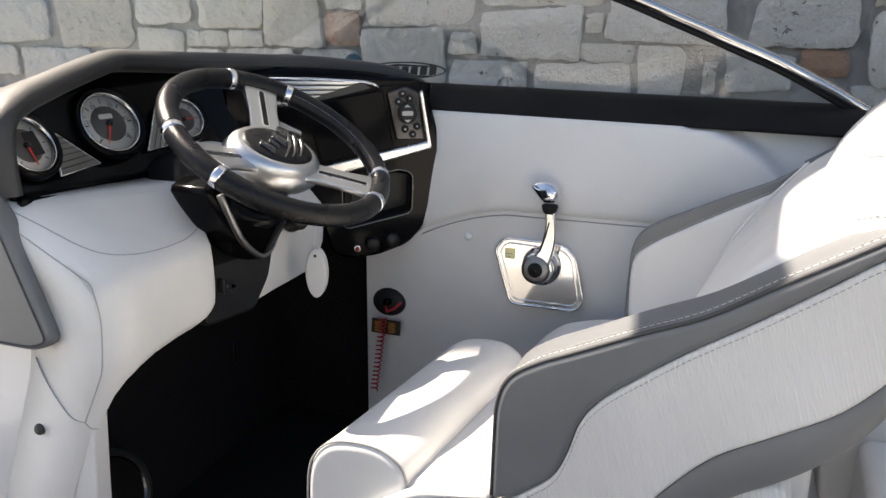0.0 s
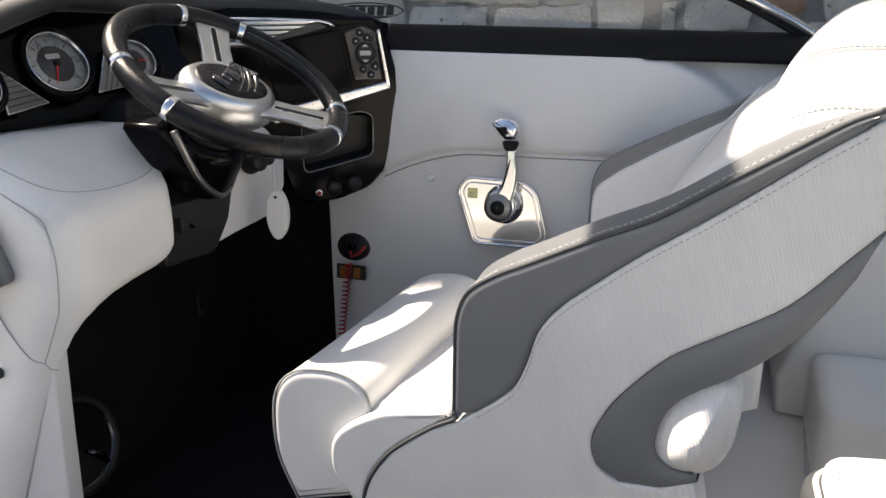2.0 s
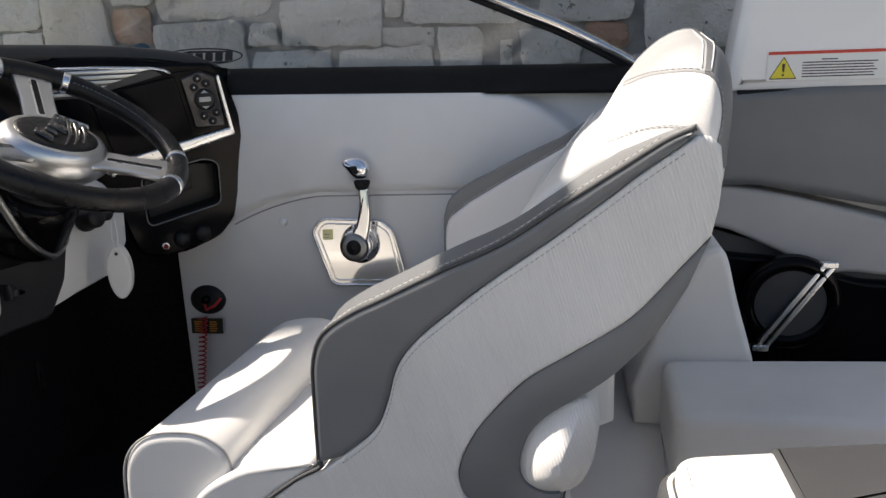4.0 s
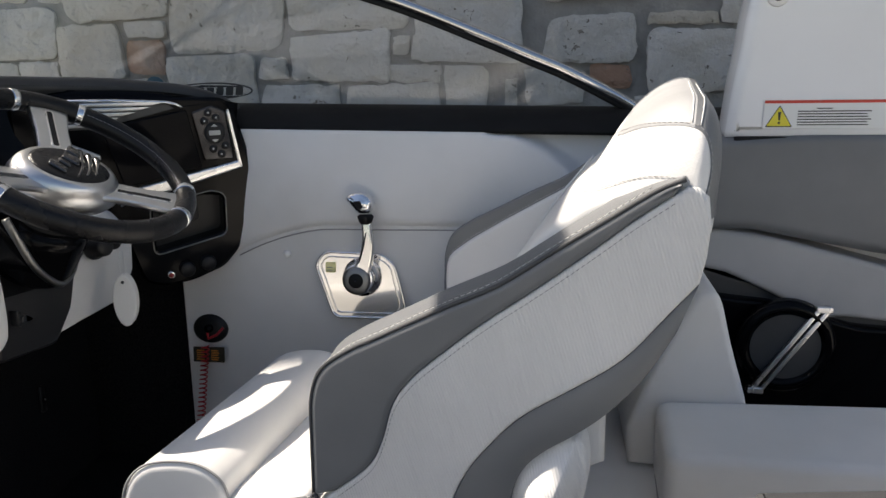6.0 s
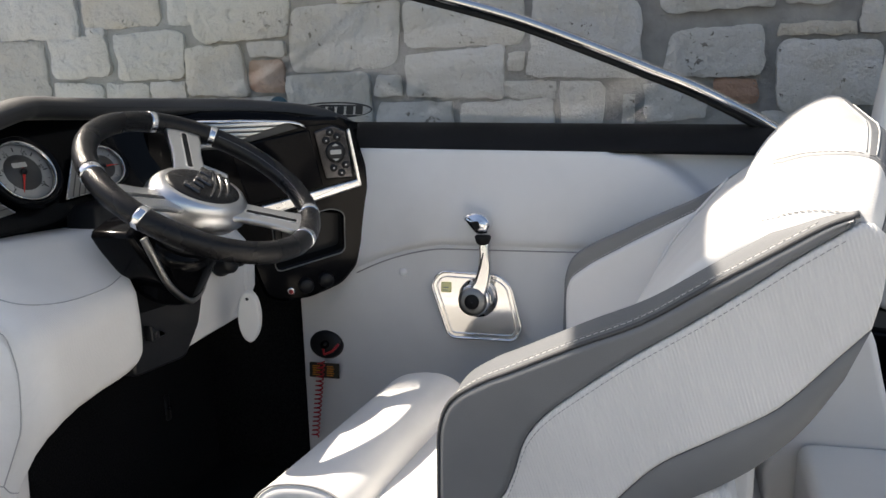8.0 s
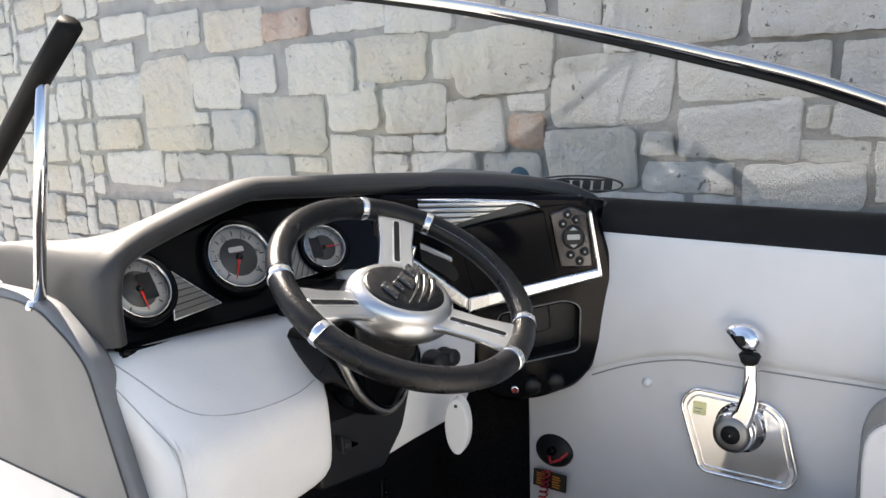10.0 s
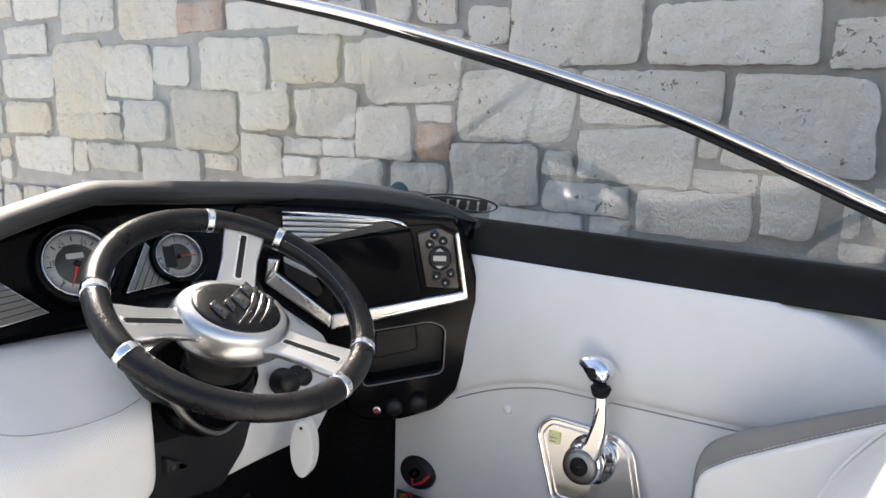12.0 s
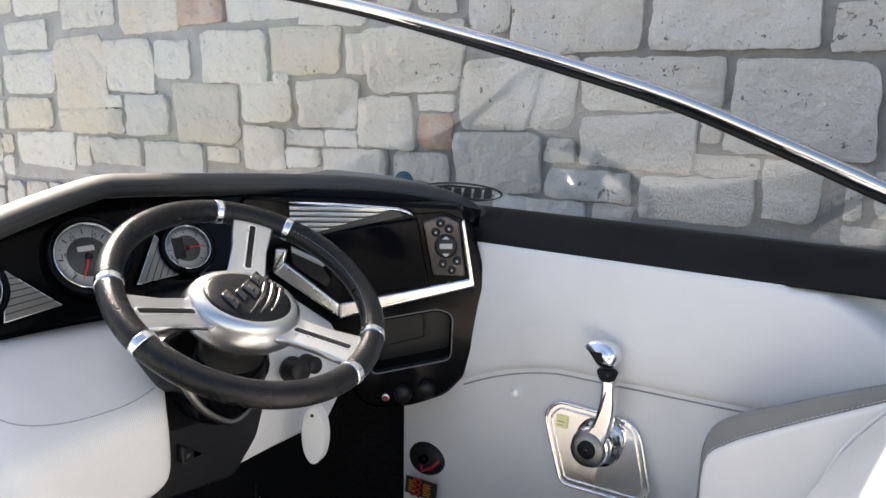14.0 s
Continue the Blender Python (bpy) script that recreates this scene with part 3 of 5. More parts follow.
def knee_surface():
    ts = [0, 0.008, 0.018, 0.0265, 0.0279, 0.030, 0.033, 0.0365, 0.042, 0.05, 0.06, 0.0687, 0.08, 0.093, 0.107, 0.12, 0.137, 0.1545, 0.18, 0.21, 0.236, 0.28, 0.33, 0.38, 0.45, 0.52, 0.60, 0.68, 0.76, 0.84, 0.89, 0.93, 0.96, 0.98, 1.0]
    ss = [0, 0.004, 0.012, 0.025, 0.045, 0.07, 0.1, 0.16, 0.24, 0.33, 0.42, 0.5, 0.58, 0.66, 0.72, 0.78, 0.84, 0.9, 0.95, 1.0]
    rows = []
    for q in ss:
        row = []
        for t in ts:
            zb = float(np.interp(0.742 + 0.233 * t, FOOT_Y, FOOT_Z))
            z = zb + (0.728 - 0.028 * t - zb) * q
            right = 0.975 if z < 0.63 else 0.975 + (z - 0.63) / 0.06 * 0.07
            y = 0.742 + t * (right - 0.742)
            soft = 0.006 * math.sin(math.pi * min(1, max(0, (z - 0.5) / 0.16)))
            x = knee_x(z) + soft - rounding(y - 0.742, 0.055) - rounding(right - y, 0.014) - rounding(z - zb, 0.022)
            row.append((x, y, z))
        rows.append(row)
    return loft(rows, 0.09, (-1, 0, 0))


cpart("knee_panel", knee_surface(), KNEE, "white padded vinyl knee panel with stitched seams")


def knee_at(y, z):
    soft = 0.006 * math.sin(math.pi * min(1, max(0, (z - 0.5) / 0.16)))
    return Vector((knee_x(z) + soft - rounding(y - 0.742, 0.055) + 0.0005, y, z))


for line in ([(0.753, 0.722), (0.764, 0.699), (0.780, 0.668), (0.806, 0.653), (0.857, 0.644), (0.926, 0.642), (0.972, 0.647)],
             [(0.7430, 0.708), (0.7445, 0.685), (0.7470, 0.650), (0.7500, 0.600), (0.7505, 0.565), (0.7485, 0.487), (0.7460, 0.418)]):
    cpart("seam", tube([knee_at(p.x, p.y) for p in curve([(u, v, 0) for u, v in line], 8)], 0.0009, 6), SEAM, "sewn seam")
cpart("knee_panel", puff([(1.092, 0.484), (1.16, 0.484), (1.24, 0.482), (1.30, 0.482), (1.335, 0.53), (1.345, 0.60), (1.40, 0.74), (1.195, 0.74), (1.172, 0.66), (1.150, 0.575), (1.128, 0.520)], knee_place, 0.004, 0.06, 0.006), WHITE)

cpart("seam", tube([knee_at(p.x, p.y) for p in curve([(0.746, 0.418, 0), (0.750, 0.408, 0), (0.754, 0.405, 0), (0.757, 0.404, 0)], 6)], 0.0009, 6), SEAM, "sewn seam")
cpart("seam", tube(curve([knee_at(0.746, 0.418), (-0.835, 0.7412, 0.425), (-0.858, 0.7412, 0.452), (-0.876, 0.7412, 0.485), (-0.884, 0.7412, 0.510)], 6), 0.0009, 6), SEAM, "sewn seam")
# Port cheek of the console.
cheek = rounded([(-1.75, 0.0), (-0.845, 0.0), (-0.82, 0.30), (-0.80, 0.50), (-0.94, 0.73), (-0.985, 0.79), (-1.2, 0.80), (-1.75, 0.80)], 0.02)
cpart("side_shell", puff(cheek, on("xz", (0, 0.752, 0)), 0.0, 0.03, 0.004), GEL, "white fibreglass console side")
pad = rounded([(-1.75, 0.522), (-1.243, 0.525), (-0.865, 0.528), (-0.828, 0.545), (-0.893, 0.725), (-0.925, 0.752), (-0.99, 0.786), (-1.05, 0.795), (-1.75, 0.80)], 0.018, 5)
cpart("seam", tube([(q.x, 0.7215, q.y) for q in offset_ring([Vector(p) for p in pad], 0.008)], 0.0014, 6, closed=True), DARKGREY, "dark piping round the side pad")
cpart("side_pad", puff(pad, on("xz", (0, 0.722, 0)), 0.0, 0.034, 0.010, 5), GREY, "grey vinyl padded side panel")

# Footwell lining.
cpart("footwell_side", block((-1.30, 1.556, 0.0), (-0.762, 1.60, 0.66), 0.002), CARPET, "black carpet footwell side")
cpart("footwell_side", block((-1.30, 0.782, 0.0), (-0.87, 0.80, 0.70), 0.002), CARPET, "black carpet footwell side")


# ---- dash pod with screen ----
POD = tilted((-0.62, 1.47, 0), (0.53, -0.85, 0.0))
pod = thing("display_pod", "black gloss dash pod with a silver framed screen and keypad", "dashboard display", (-0.62, 1.47, 0.65))


def ppart(name, bm, material, label="", parent=None, smooth=True):
    ob = part(name, bm, material, None, label, smooth)
    return under(ob, pod)


# Housing with a bin opening: a frame of four pieces in one outline.
def housing():
    out = rounded([(-0.36, 0.63), (-0.20, 0.615), (-0.165, 0.490), (-0.130, 0.475), (-0.070, 0.480), (-0.005, 0.502), (0.029, 0.540), (0.053, 0.615), (0.065, 0.690), (0.058, 0.745), (0.044, 0.80), (0.022, 0.845), (-0.36, 0.862)], 0.016, 4)
    hole = rounded([(-0.135, 0.546), (-0.001, 0.574), (0.002, 0.650), (-0.02, 0.658), (-0.135, 0.636)], 0.010, 4)
    bm = bmesh.new()
    loops = []
    for depth in (0.006, 0.0, -0.05):
        inset = 0.006 if depth == 0.006 else 0.0
        a = [bm.verts.new(POD(q.x, q.y, depth)) for q in offset_ring([Vector(p) for p in out], inset)]
        b = [bm.verts.new(POD(q.x, q.y, depth)) for q in offset_ring([Vector(p) for p in hole], -inset)]
        loops.append((a, b))
    for (a, b), (c, d) in zip(loops, loops[1:]):
        for x, y in ((a, c), (b, d)):
            for i in range(len(x)):
                bm.faces.new((x[i], x[(i + 1) % len(x)], y[(i + 1) % len(x)], y[i]))
    a, b = loops[0]
    edges = [bm.edges.get((r[i], r[(i + 1) % len(r)])) for r in (a, b) for i in range(len(r))]
    bmesh.ops.triangle_fill(bm, use_beauty=True, edges=edges)
    return bm


ppart("housing", housing(), GLOSS, "black gloss housing with an open bin", smooth=False)
BIN = rounded([(-0.135, 0.546), (-0.001, 0.574), (0.002, 0.650), (-0.02, 0.658), (-0.135, 0.636)], 0.010, 4)
ppart("bin_rim", tube([POD(q.x, q.y, 0.0055) for q in offset_ring([Vector(p) for p in BIN], -0.005)], 0.0014, 6, closed=True), INSERT, "thin pale rim of the bin")
ppart("bin_back", puff(rect(-0.15, 0.54, 0.01, 0.665, 0.01), POD, -0.05, -0.056, 0.002), PLASTIC, "matt black bin lining")
ppart("bin_panel", puff(rounded([(-0.12, 0.58), (-0.044, 0.600), (-0.047, 0.648), (-0.12, 0.636)], 0.006), POD, -0.03, -0.05, 0.003), PLASTIC)
ppart("bezel_plate", puff(rounded([(-0.300, 0.738), (-0.194, 0.660), (0.042, 0.712), (0.022, 0.824), (-0.010, 0.836), (-0.062, 0.832), (-0.09, 0.842), (-0.273, 0.850), (-0.282, 0.775)], 0.004, 3), POD, 0.010, 0.002, 0.002, 2), GLOSS, "black gloss screen bezel")
for bar in (
    [(-0.192, 0.646), (0.0445, 0.706), (0.0405, 0.722), (-0.1895, 0.675)],
    [(-0.305, 0.730), (-0.193, 0.650), (-0.190, 0.674), (-0.284, 0.748)],
    [(-0.305, 0.731), (-0.284, 0.747), (-0.278, 0.770), (-0.299, 0.772)],
    [(0.0445, 0.707), (0.034, 0.722), (0.0195, 0.818), (0.026, 0.824)],
):
    ppart("frame", puff(rounded(bar, 0.003, 2), POD, 0.018, 0.004, 0.0035, 3), POLISHED, "polished silver screen surround")
ppart("frame", tube([POD(u, v, 0.014) for u, v in [(-0.272, 0.8505), (-0.18, 0.8475), (-0.09, 0.841), (-0.072, 0.8365), (-0.0615, 0.830)]], 0.0032, 8), CHROME, "bright upper edge")
screen = under(part("screen", puff(rounded([(-0.2098, 0.799), (-0.1801, 0.684), (-0.0341, 0.712), (-0.0544, 0.826)], 0.004, 3), POD, 0.022, 0.012, 0.003), SCREEN, None, "blank dark display screen"), pod)
edge = [(-0.2098, 0.799), (-0.1801, 0.684), (-0.0341, 0.712), (-0.0544, 0.826)]
part("screen_edge", tube([POD(u, v, 0.019) + Vector((0.62, -1.47, -0.65)) for u, v in edge], 0.0022, 6, closed=True), PLASTIC, screen)
ppart("insert", puff(rounded([(-0.2715, 0.846), (-0.2745, 0.797), (-0.214, 0.797), (-0.075, 0.829), (-0.09, 0.838)], 0.003), POD, 0.012, 0.008, 0.001), DIAL_GREY, "ribbed silver insert")
for k in range(5):
    zt, zb = 0.846 - 0.0095 * k, 0.846 - 0.0095 * (k + 1) + 0.0022
    ut, ub = -0.090 - 0.028 * k, -0.118 - 0.026 * k
    ppart("rib", puff([(-0.2715, zt), (-0.2720, zb), (ub, zb - 0.003 + 0.001 * k), (ut, zt - 0.004 + 0.001 * k)], POD, 0.017, 0.010, 0.0022, 3), SATIN)
ppart("pocket", puff(rounded([(-0.274, 0.772), (-0.270, 0.742), (-0.212, 0.702), (-0.205, 0.716), (-0.222, 0.745)], 0.006), POD, 0.012, 0.008, 0.001), PLASTIC, "dark opening in the silver surround")
ppart("pocket_bar", puff(rounded([(-0.272, 0.776), (-0.216, 0.748), (-0.216, 0.739), (-0.271, 0.765)], 0.002), POD, 0.015, 0.008, 0.002, 2), SATIN)
keypad = under(part("keypad", puff(rounded([(-0.0285, 0.725), (0.029, 0.724), (0.018, 0.820), (-0.007, 0.832), (-0.046, 0.820), (-0.039, 0.782)], 0.005), POD, 0.017, 0.010, 0.003, 3), DARK_CHROME, None, "dark chrome keypad with black buttons"), pod)


def kpart(name, bm, material, label=""):
    ob = under(part(name, bm, material, None, label), pod)
    ob.parent = keypad
    return ob


for u, v in ((-0.0144, 0.818), (-0.0225, 0.802), (0.0, 0.808), (-0.0103, 0.747), (0.0139, 0.752), (0.005, 0.736)):
    kpart("button", lathe([(0.0, 0.0215), (0.0045, 0.0213), (0.0068, 0.0205), (0.0078, 0.0185), (0.0078, 0.014)], lambda a, b, d, u=u, v=v: POD(u + a, v + b, d), 18), PLASTIC)
    kpart("button_mark", lathe([(0.0, 0.0222), (0.0020, 0.0220), (0.0023, 0.0210)], lambda a, b, d, u=u, v=v: POD(u + a, v + b, d), 5), DIAL)
kpart("ring_button", lathe([(0.0, 0.0205), (0.014, 0.0215), (0.0185, 0.021), (0.020, 0.0185), (0.020, 0.014)], lambda a, b, d: POD(-0.005 + a, 0.778 + b * 1.05, d), 28), PLASTIC, "round black rocker button")
kpart("button_mark", puff(rect(-0.016, 0.774, 0.006, 0.783, 0.002), POD, 0.0228, 0.020, 0.0005, 2), DIAL)
for dv, s in ((0.0145, 1), (-0.0145, -1)):
    kpart("button_mark", puff([(-0.012, 0.778 + dv - 0.002 * s), (0.002, 0.778 + dv - 0.002 * s), (-0.005, 0.778 + dv + 0.0035 * s)], POD, 0.0222, 0.019, 0.0003, 1), DIAL)
# Switch row below the bin.
for u, v, r, m in ((-0.0815, 0.508, 0.0155, PLASTIC), (-0.040, 0.516, 0.0155, PLASTIC)):
    ppart("knob", lathe([(0.0, 0.024), (r * 0.8, 0.024), (r * 0.95, 0.021), (r, 0.016), (r * 1.05, 0.004)], lambda a, b, d, u=u, v=v: POD(u + a, v + b, d), 20), m, "black rotary knob")
ppart("red_button", lathe([(0.0, 0.013), (0.004, 0.013), (0.005, 0.011), (0.005, 0.004)], lambda a, b, d: POD(-0.1132 + a, 0.498 + b, d), 16), RED_DARK, "small red button")
ppart("button_ring", lathe([(0.0055, 0.010), (0.0075, 0.010), (0.0085, 0.005)], lambda a, b, d: POD(-0.1132 + a, 0.498 + b, d), 16), CHROME)


# ---- gauges ----
def gauge(name, centre, normal, r, label, needle, window, figures=()):
    g = thing(name, label, "gauge", Vector(centre) + Vector(normal).normalized() * 0.011, "gauges on the dash")
    P = tilted((0, 0, 0), normal)

    def gp(nm, bm, m, lab=""):
        return part(nm, bm, m, g, lab)

    gp("housing", lathe([(r * 0.9, -0.03), (r * 1.24, -0.012), (r * 1.24, 0.004), (r * 1.18, 0.014), (r * 1.08, 0.016), (r * 1.0, 0.010)], P, 40, False), GLOSS, "black gauge housing")
    gp("bezel", lathe([(r * 0.90, 0.006), (r * 0.93, 0.012), (r * 0.97, 0.013), (r * 1.0, 0.011), (r * 1.0, 0.004), (r * 0.90, 0.0)], P, 48, False), RAILCHROME, "chrome bezel")
    gp("dial", lathe([(0.0, 0.004), (r * 0.91, 0.004), (r * 0.91, 0.0), (0.0, 0.0)], P, 40), DIAL, "pale silver dial")
    if figures:
        gp("dial_print", puff(rect(-0.26 * r, 0.16 * r, 0.22 * r, 0.32 * r, 0.002), P, 0.0058, 0.005, 0.0002, 1), DIAL, "plain pale mark on the dial")
    gp("dial_centre", lathe([(0.0, 0.0052), (r * 0.58, 0.0052), (r * 0.59, 0.0042)], P, 36), DIAL_GREY, "dark grey dial centre")
    if window:
        u0, v0, u1, v1 = [q * r for q in window]
        gp("window", puff(rect(u0, v0, u1, v1, 0.002), P, 0.0062, 0.005, 0.0004, 2), PLASTIC, "small dark readout window")
    bm = bmesh.new()
    for k in range(13):
        a = radians(225 - 270 * k / 12)
        big = k % 2 == 0
        ri, ro, w = r * (0.68 if big else 0.74), r * 0.83, r * (0.018 if big else 0.009)
        c, s = math.cos(a), math.sin(a)
        q = [P(ri * c - w * s, ri * s + w * c, 0.0047), P(ri * c + w * s, ri * s - w * c, 0.0047), P(ro * c + w * s, ro * s - w * c, 0.0047), P(ro * c - w * s, ro * s + w * c, 0.0047)]
        bm.faces.new([bm.verts.new(p) for p in q])
    gp("tick_marks", bm, INK)
    for k, fig in enumerate(figures):
        a = radians(225 - 270 * k / max(1, len(figures) - 1))
        c, s = math.cos(a) * r * 0.66, math.sin(a) * r * 0.66
        gp("figure", lettering(fig, r * 0.20, lambda u, v, d, c=c, s=s: P(c + u, s + v, 0.0049)), INK)
    a = radians(needle)
    c, s = math.cos(a), math.sin(a)
    w = r * 0.05
    gp("needle", puff([(-0.12 * r * c - w * s, -0.12 * r * s + w * c), (-0.12 * r * c + w * s, -0.12 * r * s - w * c), (0.72 * r * c + 0.2 * w * s, 0.72 * r * s - 0.2 * w * c), (0.72 * r * c - 0.2 * w * s, 0.72 * r * s + 0.2 * w * c)], P, 0.0085, 0.0068, 0.0003, 1), RED, "red needle")
    gp("needle_cap", lathe([(0.0, 0.0115), (r * 0.09, 0.011), (r * 0.11, 0.008), (r * 0.11, 0.005)], P, 16), PLASTIC)
    return g


gauge("speedometer", (-0.974, 1.016, 0.791), (0.87, -0.17, 0.46), 0.052, "large round gauge with silver dial and red needle", 245, None, ("5", "15", "25", "35", "45", "55"))
gauge("fuel_gauge", (-0.950, 0.825, 0.785), (0.86, 0.05, 0.46), 0.044, "round gauge with readout window and red needle", 270, (0.05, -0.4, 0.55, 0.45))
gauge("temperature_gauge", (-0.955, 1.180, 0.778), (0.84, -0.27, 0.46), 0.038, "small round gauge with readout window and red needle", 0, (-0.6, -0.45, -0.1, 0.5))


def insert(name, a, b, c, normal, label, along):
    """A ribbed silver triangle between the gauges."""
    t = thing(name, label, "dash trim", a, "ribbed dash inserts")
    o, u, v, w = frame_of(a, normal)
    P = tilted((0, 0, 0), normal)
    flat = [Vector(((Vector(p) - o).dot(u), (Vector(p) - o).dot(v))) for p in (a, b, c)]
    part("plate", puff(rounded(flat, 0.003, 2), P, 0.006, 0.0, 0.0015, 2), INSERT, t, "brushed grey plate")
    part("plate_edge", tube([P(q.x, q.y, 0.005) for q in flat], 0.0012, 6, closed=True), POLISHED, t, "bright edge")
    for k in range(1, 7):
        s = k / 7
        if along:
            p, q = flat[2].lerp(flat[0], s), flat[1].lerp(flat[0], s * 0.94)
        else:
            p, q = flat[2].lerp(flat[1], s), flat[0].lerp(flat[1], s * 0.96)
        d = (q - p).normalized()
        n = Vector((-d.y, d.x)) * 0.0007
        part("groove", puff([p + n, p - n, q - n, q + n], P, 0.0068, 0.005, 0.0002, 1), INK, t)
    return t


insert("dash_insert", (-0.948, 0.882, 0.801), (-0.922, 0.938, 0.745), (-0.918, 0.858, 0.741), (0.87, 0.0, 0.46), "ribbed satin silver triangular dash insert", True)
insert("dash_insert", (-0.972, 1.136, 0.808), (-0.940, 1.165, 0.743), (-0.938, 1.079, 0.747), (0.86, -0.2, 0.46), "ribbed satin silver triangular dash insert", False)

# ---- steering wheel ----
WN = Vector((0.530, -0.070, 0.845)).normalized()
WC = Vector((-0.657, 1.043, 0.779))
wheel = thing("steering_wheel", "black leather steering wheel with satin aluminium spokes", "steering wheel", WC)
WHEEL = tilted((0, 0, 0), WN)
RIM, TUBE = 0.172, 0.0165


def ring_arc(a0, a1, n):
    return [WHEEL(RIM * math.cos(radians(a0 + (a1 - a0) * i / n)), RIM * math.sin(radians(a0 + (a1 - a0) * i / n)), 0) for i in range(n + 1)]


SPOKES = (55.5, 175, -60)
BANDS = (38, 73, 157.5, 192.5, 285.5, 314.5)
for a0, a1, r in ((-45.5, 38, TUBE), (38, 73, TUBE), (73, 157.5, TUBE), (157.5, 192.5, TUBE), (192.5, 285.5, TUBE), (285.5, 314.5, TUBE)):
    n = max(6, int(abs(a1 - a0) / 3))
    part("grip", tube(ring_arc(a0, a1, n), r, 18), GRIP, wheel, "black leather grip")
for a in BANDS:
    part("band", tube(ring_arc(a - 1.8, a + 1.8, 4), TUBE * 1.05, 18), CHROME, wheel, "chrome band")


def spoke(angle):
    c, s = math.cos(radians(angle)), math.sin(radians(angle))

    def P(u, v, d):
        # u outwards, v across; the spoke sinks from the hub to the rim
        return WHEEL(u * c - v * s, u * s + v * c, d - 0.026 * (1 - (u - 0.05) / 0.115))

    ring = [(0.045, -0.030), (0.075, -0.026), (0.11, -0.025), (0.166, -0.032), (0.166, 0.032), (0.11, 0.025), (0.075, 0.026), (0.045, 0.030)]
    sp = part("spoke", puff(ring, P, 0.004, -0.006, 0.003, 3), SATIN, wheel, "satin aluminium spoke")
    part("slot_rim", puff(rect(0.070, -0.0068, 0.152, 0.0068, 0.005), P, 0.0046, 0.0, 0.0008, 2), POLISHED, sp, "polished rim of the slot")
    part("slot", puff(rect(0.073, -0.0042, 0.149, 0.0042, 0.003), P, 0.0050, 0.0, 0.0003, 2), PLASTIC if angle == SPOKES[0] else DARK_CHROME, sp, "dark slot")


for a in SPOKES:
    spoke(a)


def turned(u, v):
    """The wheel stands turned to its left."""
    c, s = math.cos(radians(-32)), math.sin(radians(-32))
    return u * c - v * s, u * s + v * c


def OV(u, v, d):
    return WHEEL(*turned(u * 1.22, v * 0.95), d - 0.052)


part("hub", lathe([(0.0, 0.046), (0.048, 0.046), (0.055, 0.044), (0.061, 0.036), (0.066, 0.022), (0.067, 0.008), (0.060, -0.004), (0.045, -0.010), (0.0, -0.010)], OV, 56), SATIN, wheel, "oval brushed aluminium hub")
cap = part("hub_cap", lathe([(0.0, 0.0505), (0.03, 0.050), (0.043, 0.0485), (0.0475, 0.046), (0.0475, 0.043)], OV, 56), GRIP, wheel, "black leather hub pad with embossed emblem")
# Emblem as plain raised shapes.
def EM(u, v, d):
    c, q = math.cos(radians(58)), math.sin(radians(58))
    u, v = u * 1.3, v * 1.3
    return OV((u * c - v * q) / 1.22 + 0.006, (u * q + v * c) / 0.95, d)


for u, w, h, low in ((-0.026, 0.0115, 0.023, 0.0), (-0.0125, 0.0085, 0.016, 0.0), (0.0025, 0.0155, 0.022, -0.006), (0.0205, 0.0150, 0.017, 0.0)):
    v0 = 0.002 + low
    part("emblem", puff(rounded([(u - w / 2, v0), (u + w / 2, v0 + 0.001), (u + w / 2 + 0.005, v0 + h), (u - w / 2 + 0.005, v0 + h - 0.001)], 0.003), EM, 0.0545, 0.048, 0.0025, 3), EMBLEM, cap)
    if w > 0.01:
        part("emblem", puff(rounded([(u - w * 0.15, v0 + h * 0.36), (u + w * 0.25, v0 + h * 0.36), (u + w * 0.25 + 0.002, v0 + h * 0.68), (u - w * 0.15 + 0.002, v0 + h * 0.68)], 0.001), EM, 0.0552, 0.051, 0.0004, 1), INK, cap)
for k in range(3):
    arc = [EM(-0.026 + 0.009 * k + (0.058 - 0.010 * k) * t, -0.010 - 0.007 * k + (0.016 - 0.003 * k) * t * t, 0.0500) for t in [i / 12 for i in range(13)]]
    part("emblem", tube(arc, [0.0014 + 0.0036 * (i / 12) for i in range(13)], 8), EMBLEM, cap)
# Stitches on the inner side of the grips.
for a0, a1 in ((-42, 35),):
    path = [WHEEL((RIM - TUBE * 0.80) * math.cos(radians(a0 + (a1 - a0) * i / 40)), (RIM - TUBE * 0.80) * math.sin(radians(a0 + (a1 - a0) * i / 40)), TUBE * 0.66) for i in range(41)]
    part("stitching", stitches(path, 0.0035, 0.003, 0.0006), THREAD, wheel, "grey stitching")

# ---- steering column ----
column = thing("steering_column", "black steering column with rubber boot and silver edged shroud", "steering column", WC - WN * 0.2)
DOWN = WN * 0.2


def CP(u, v, d):
    return WHEEL(u, v, d) + DOWN


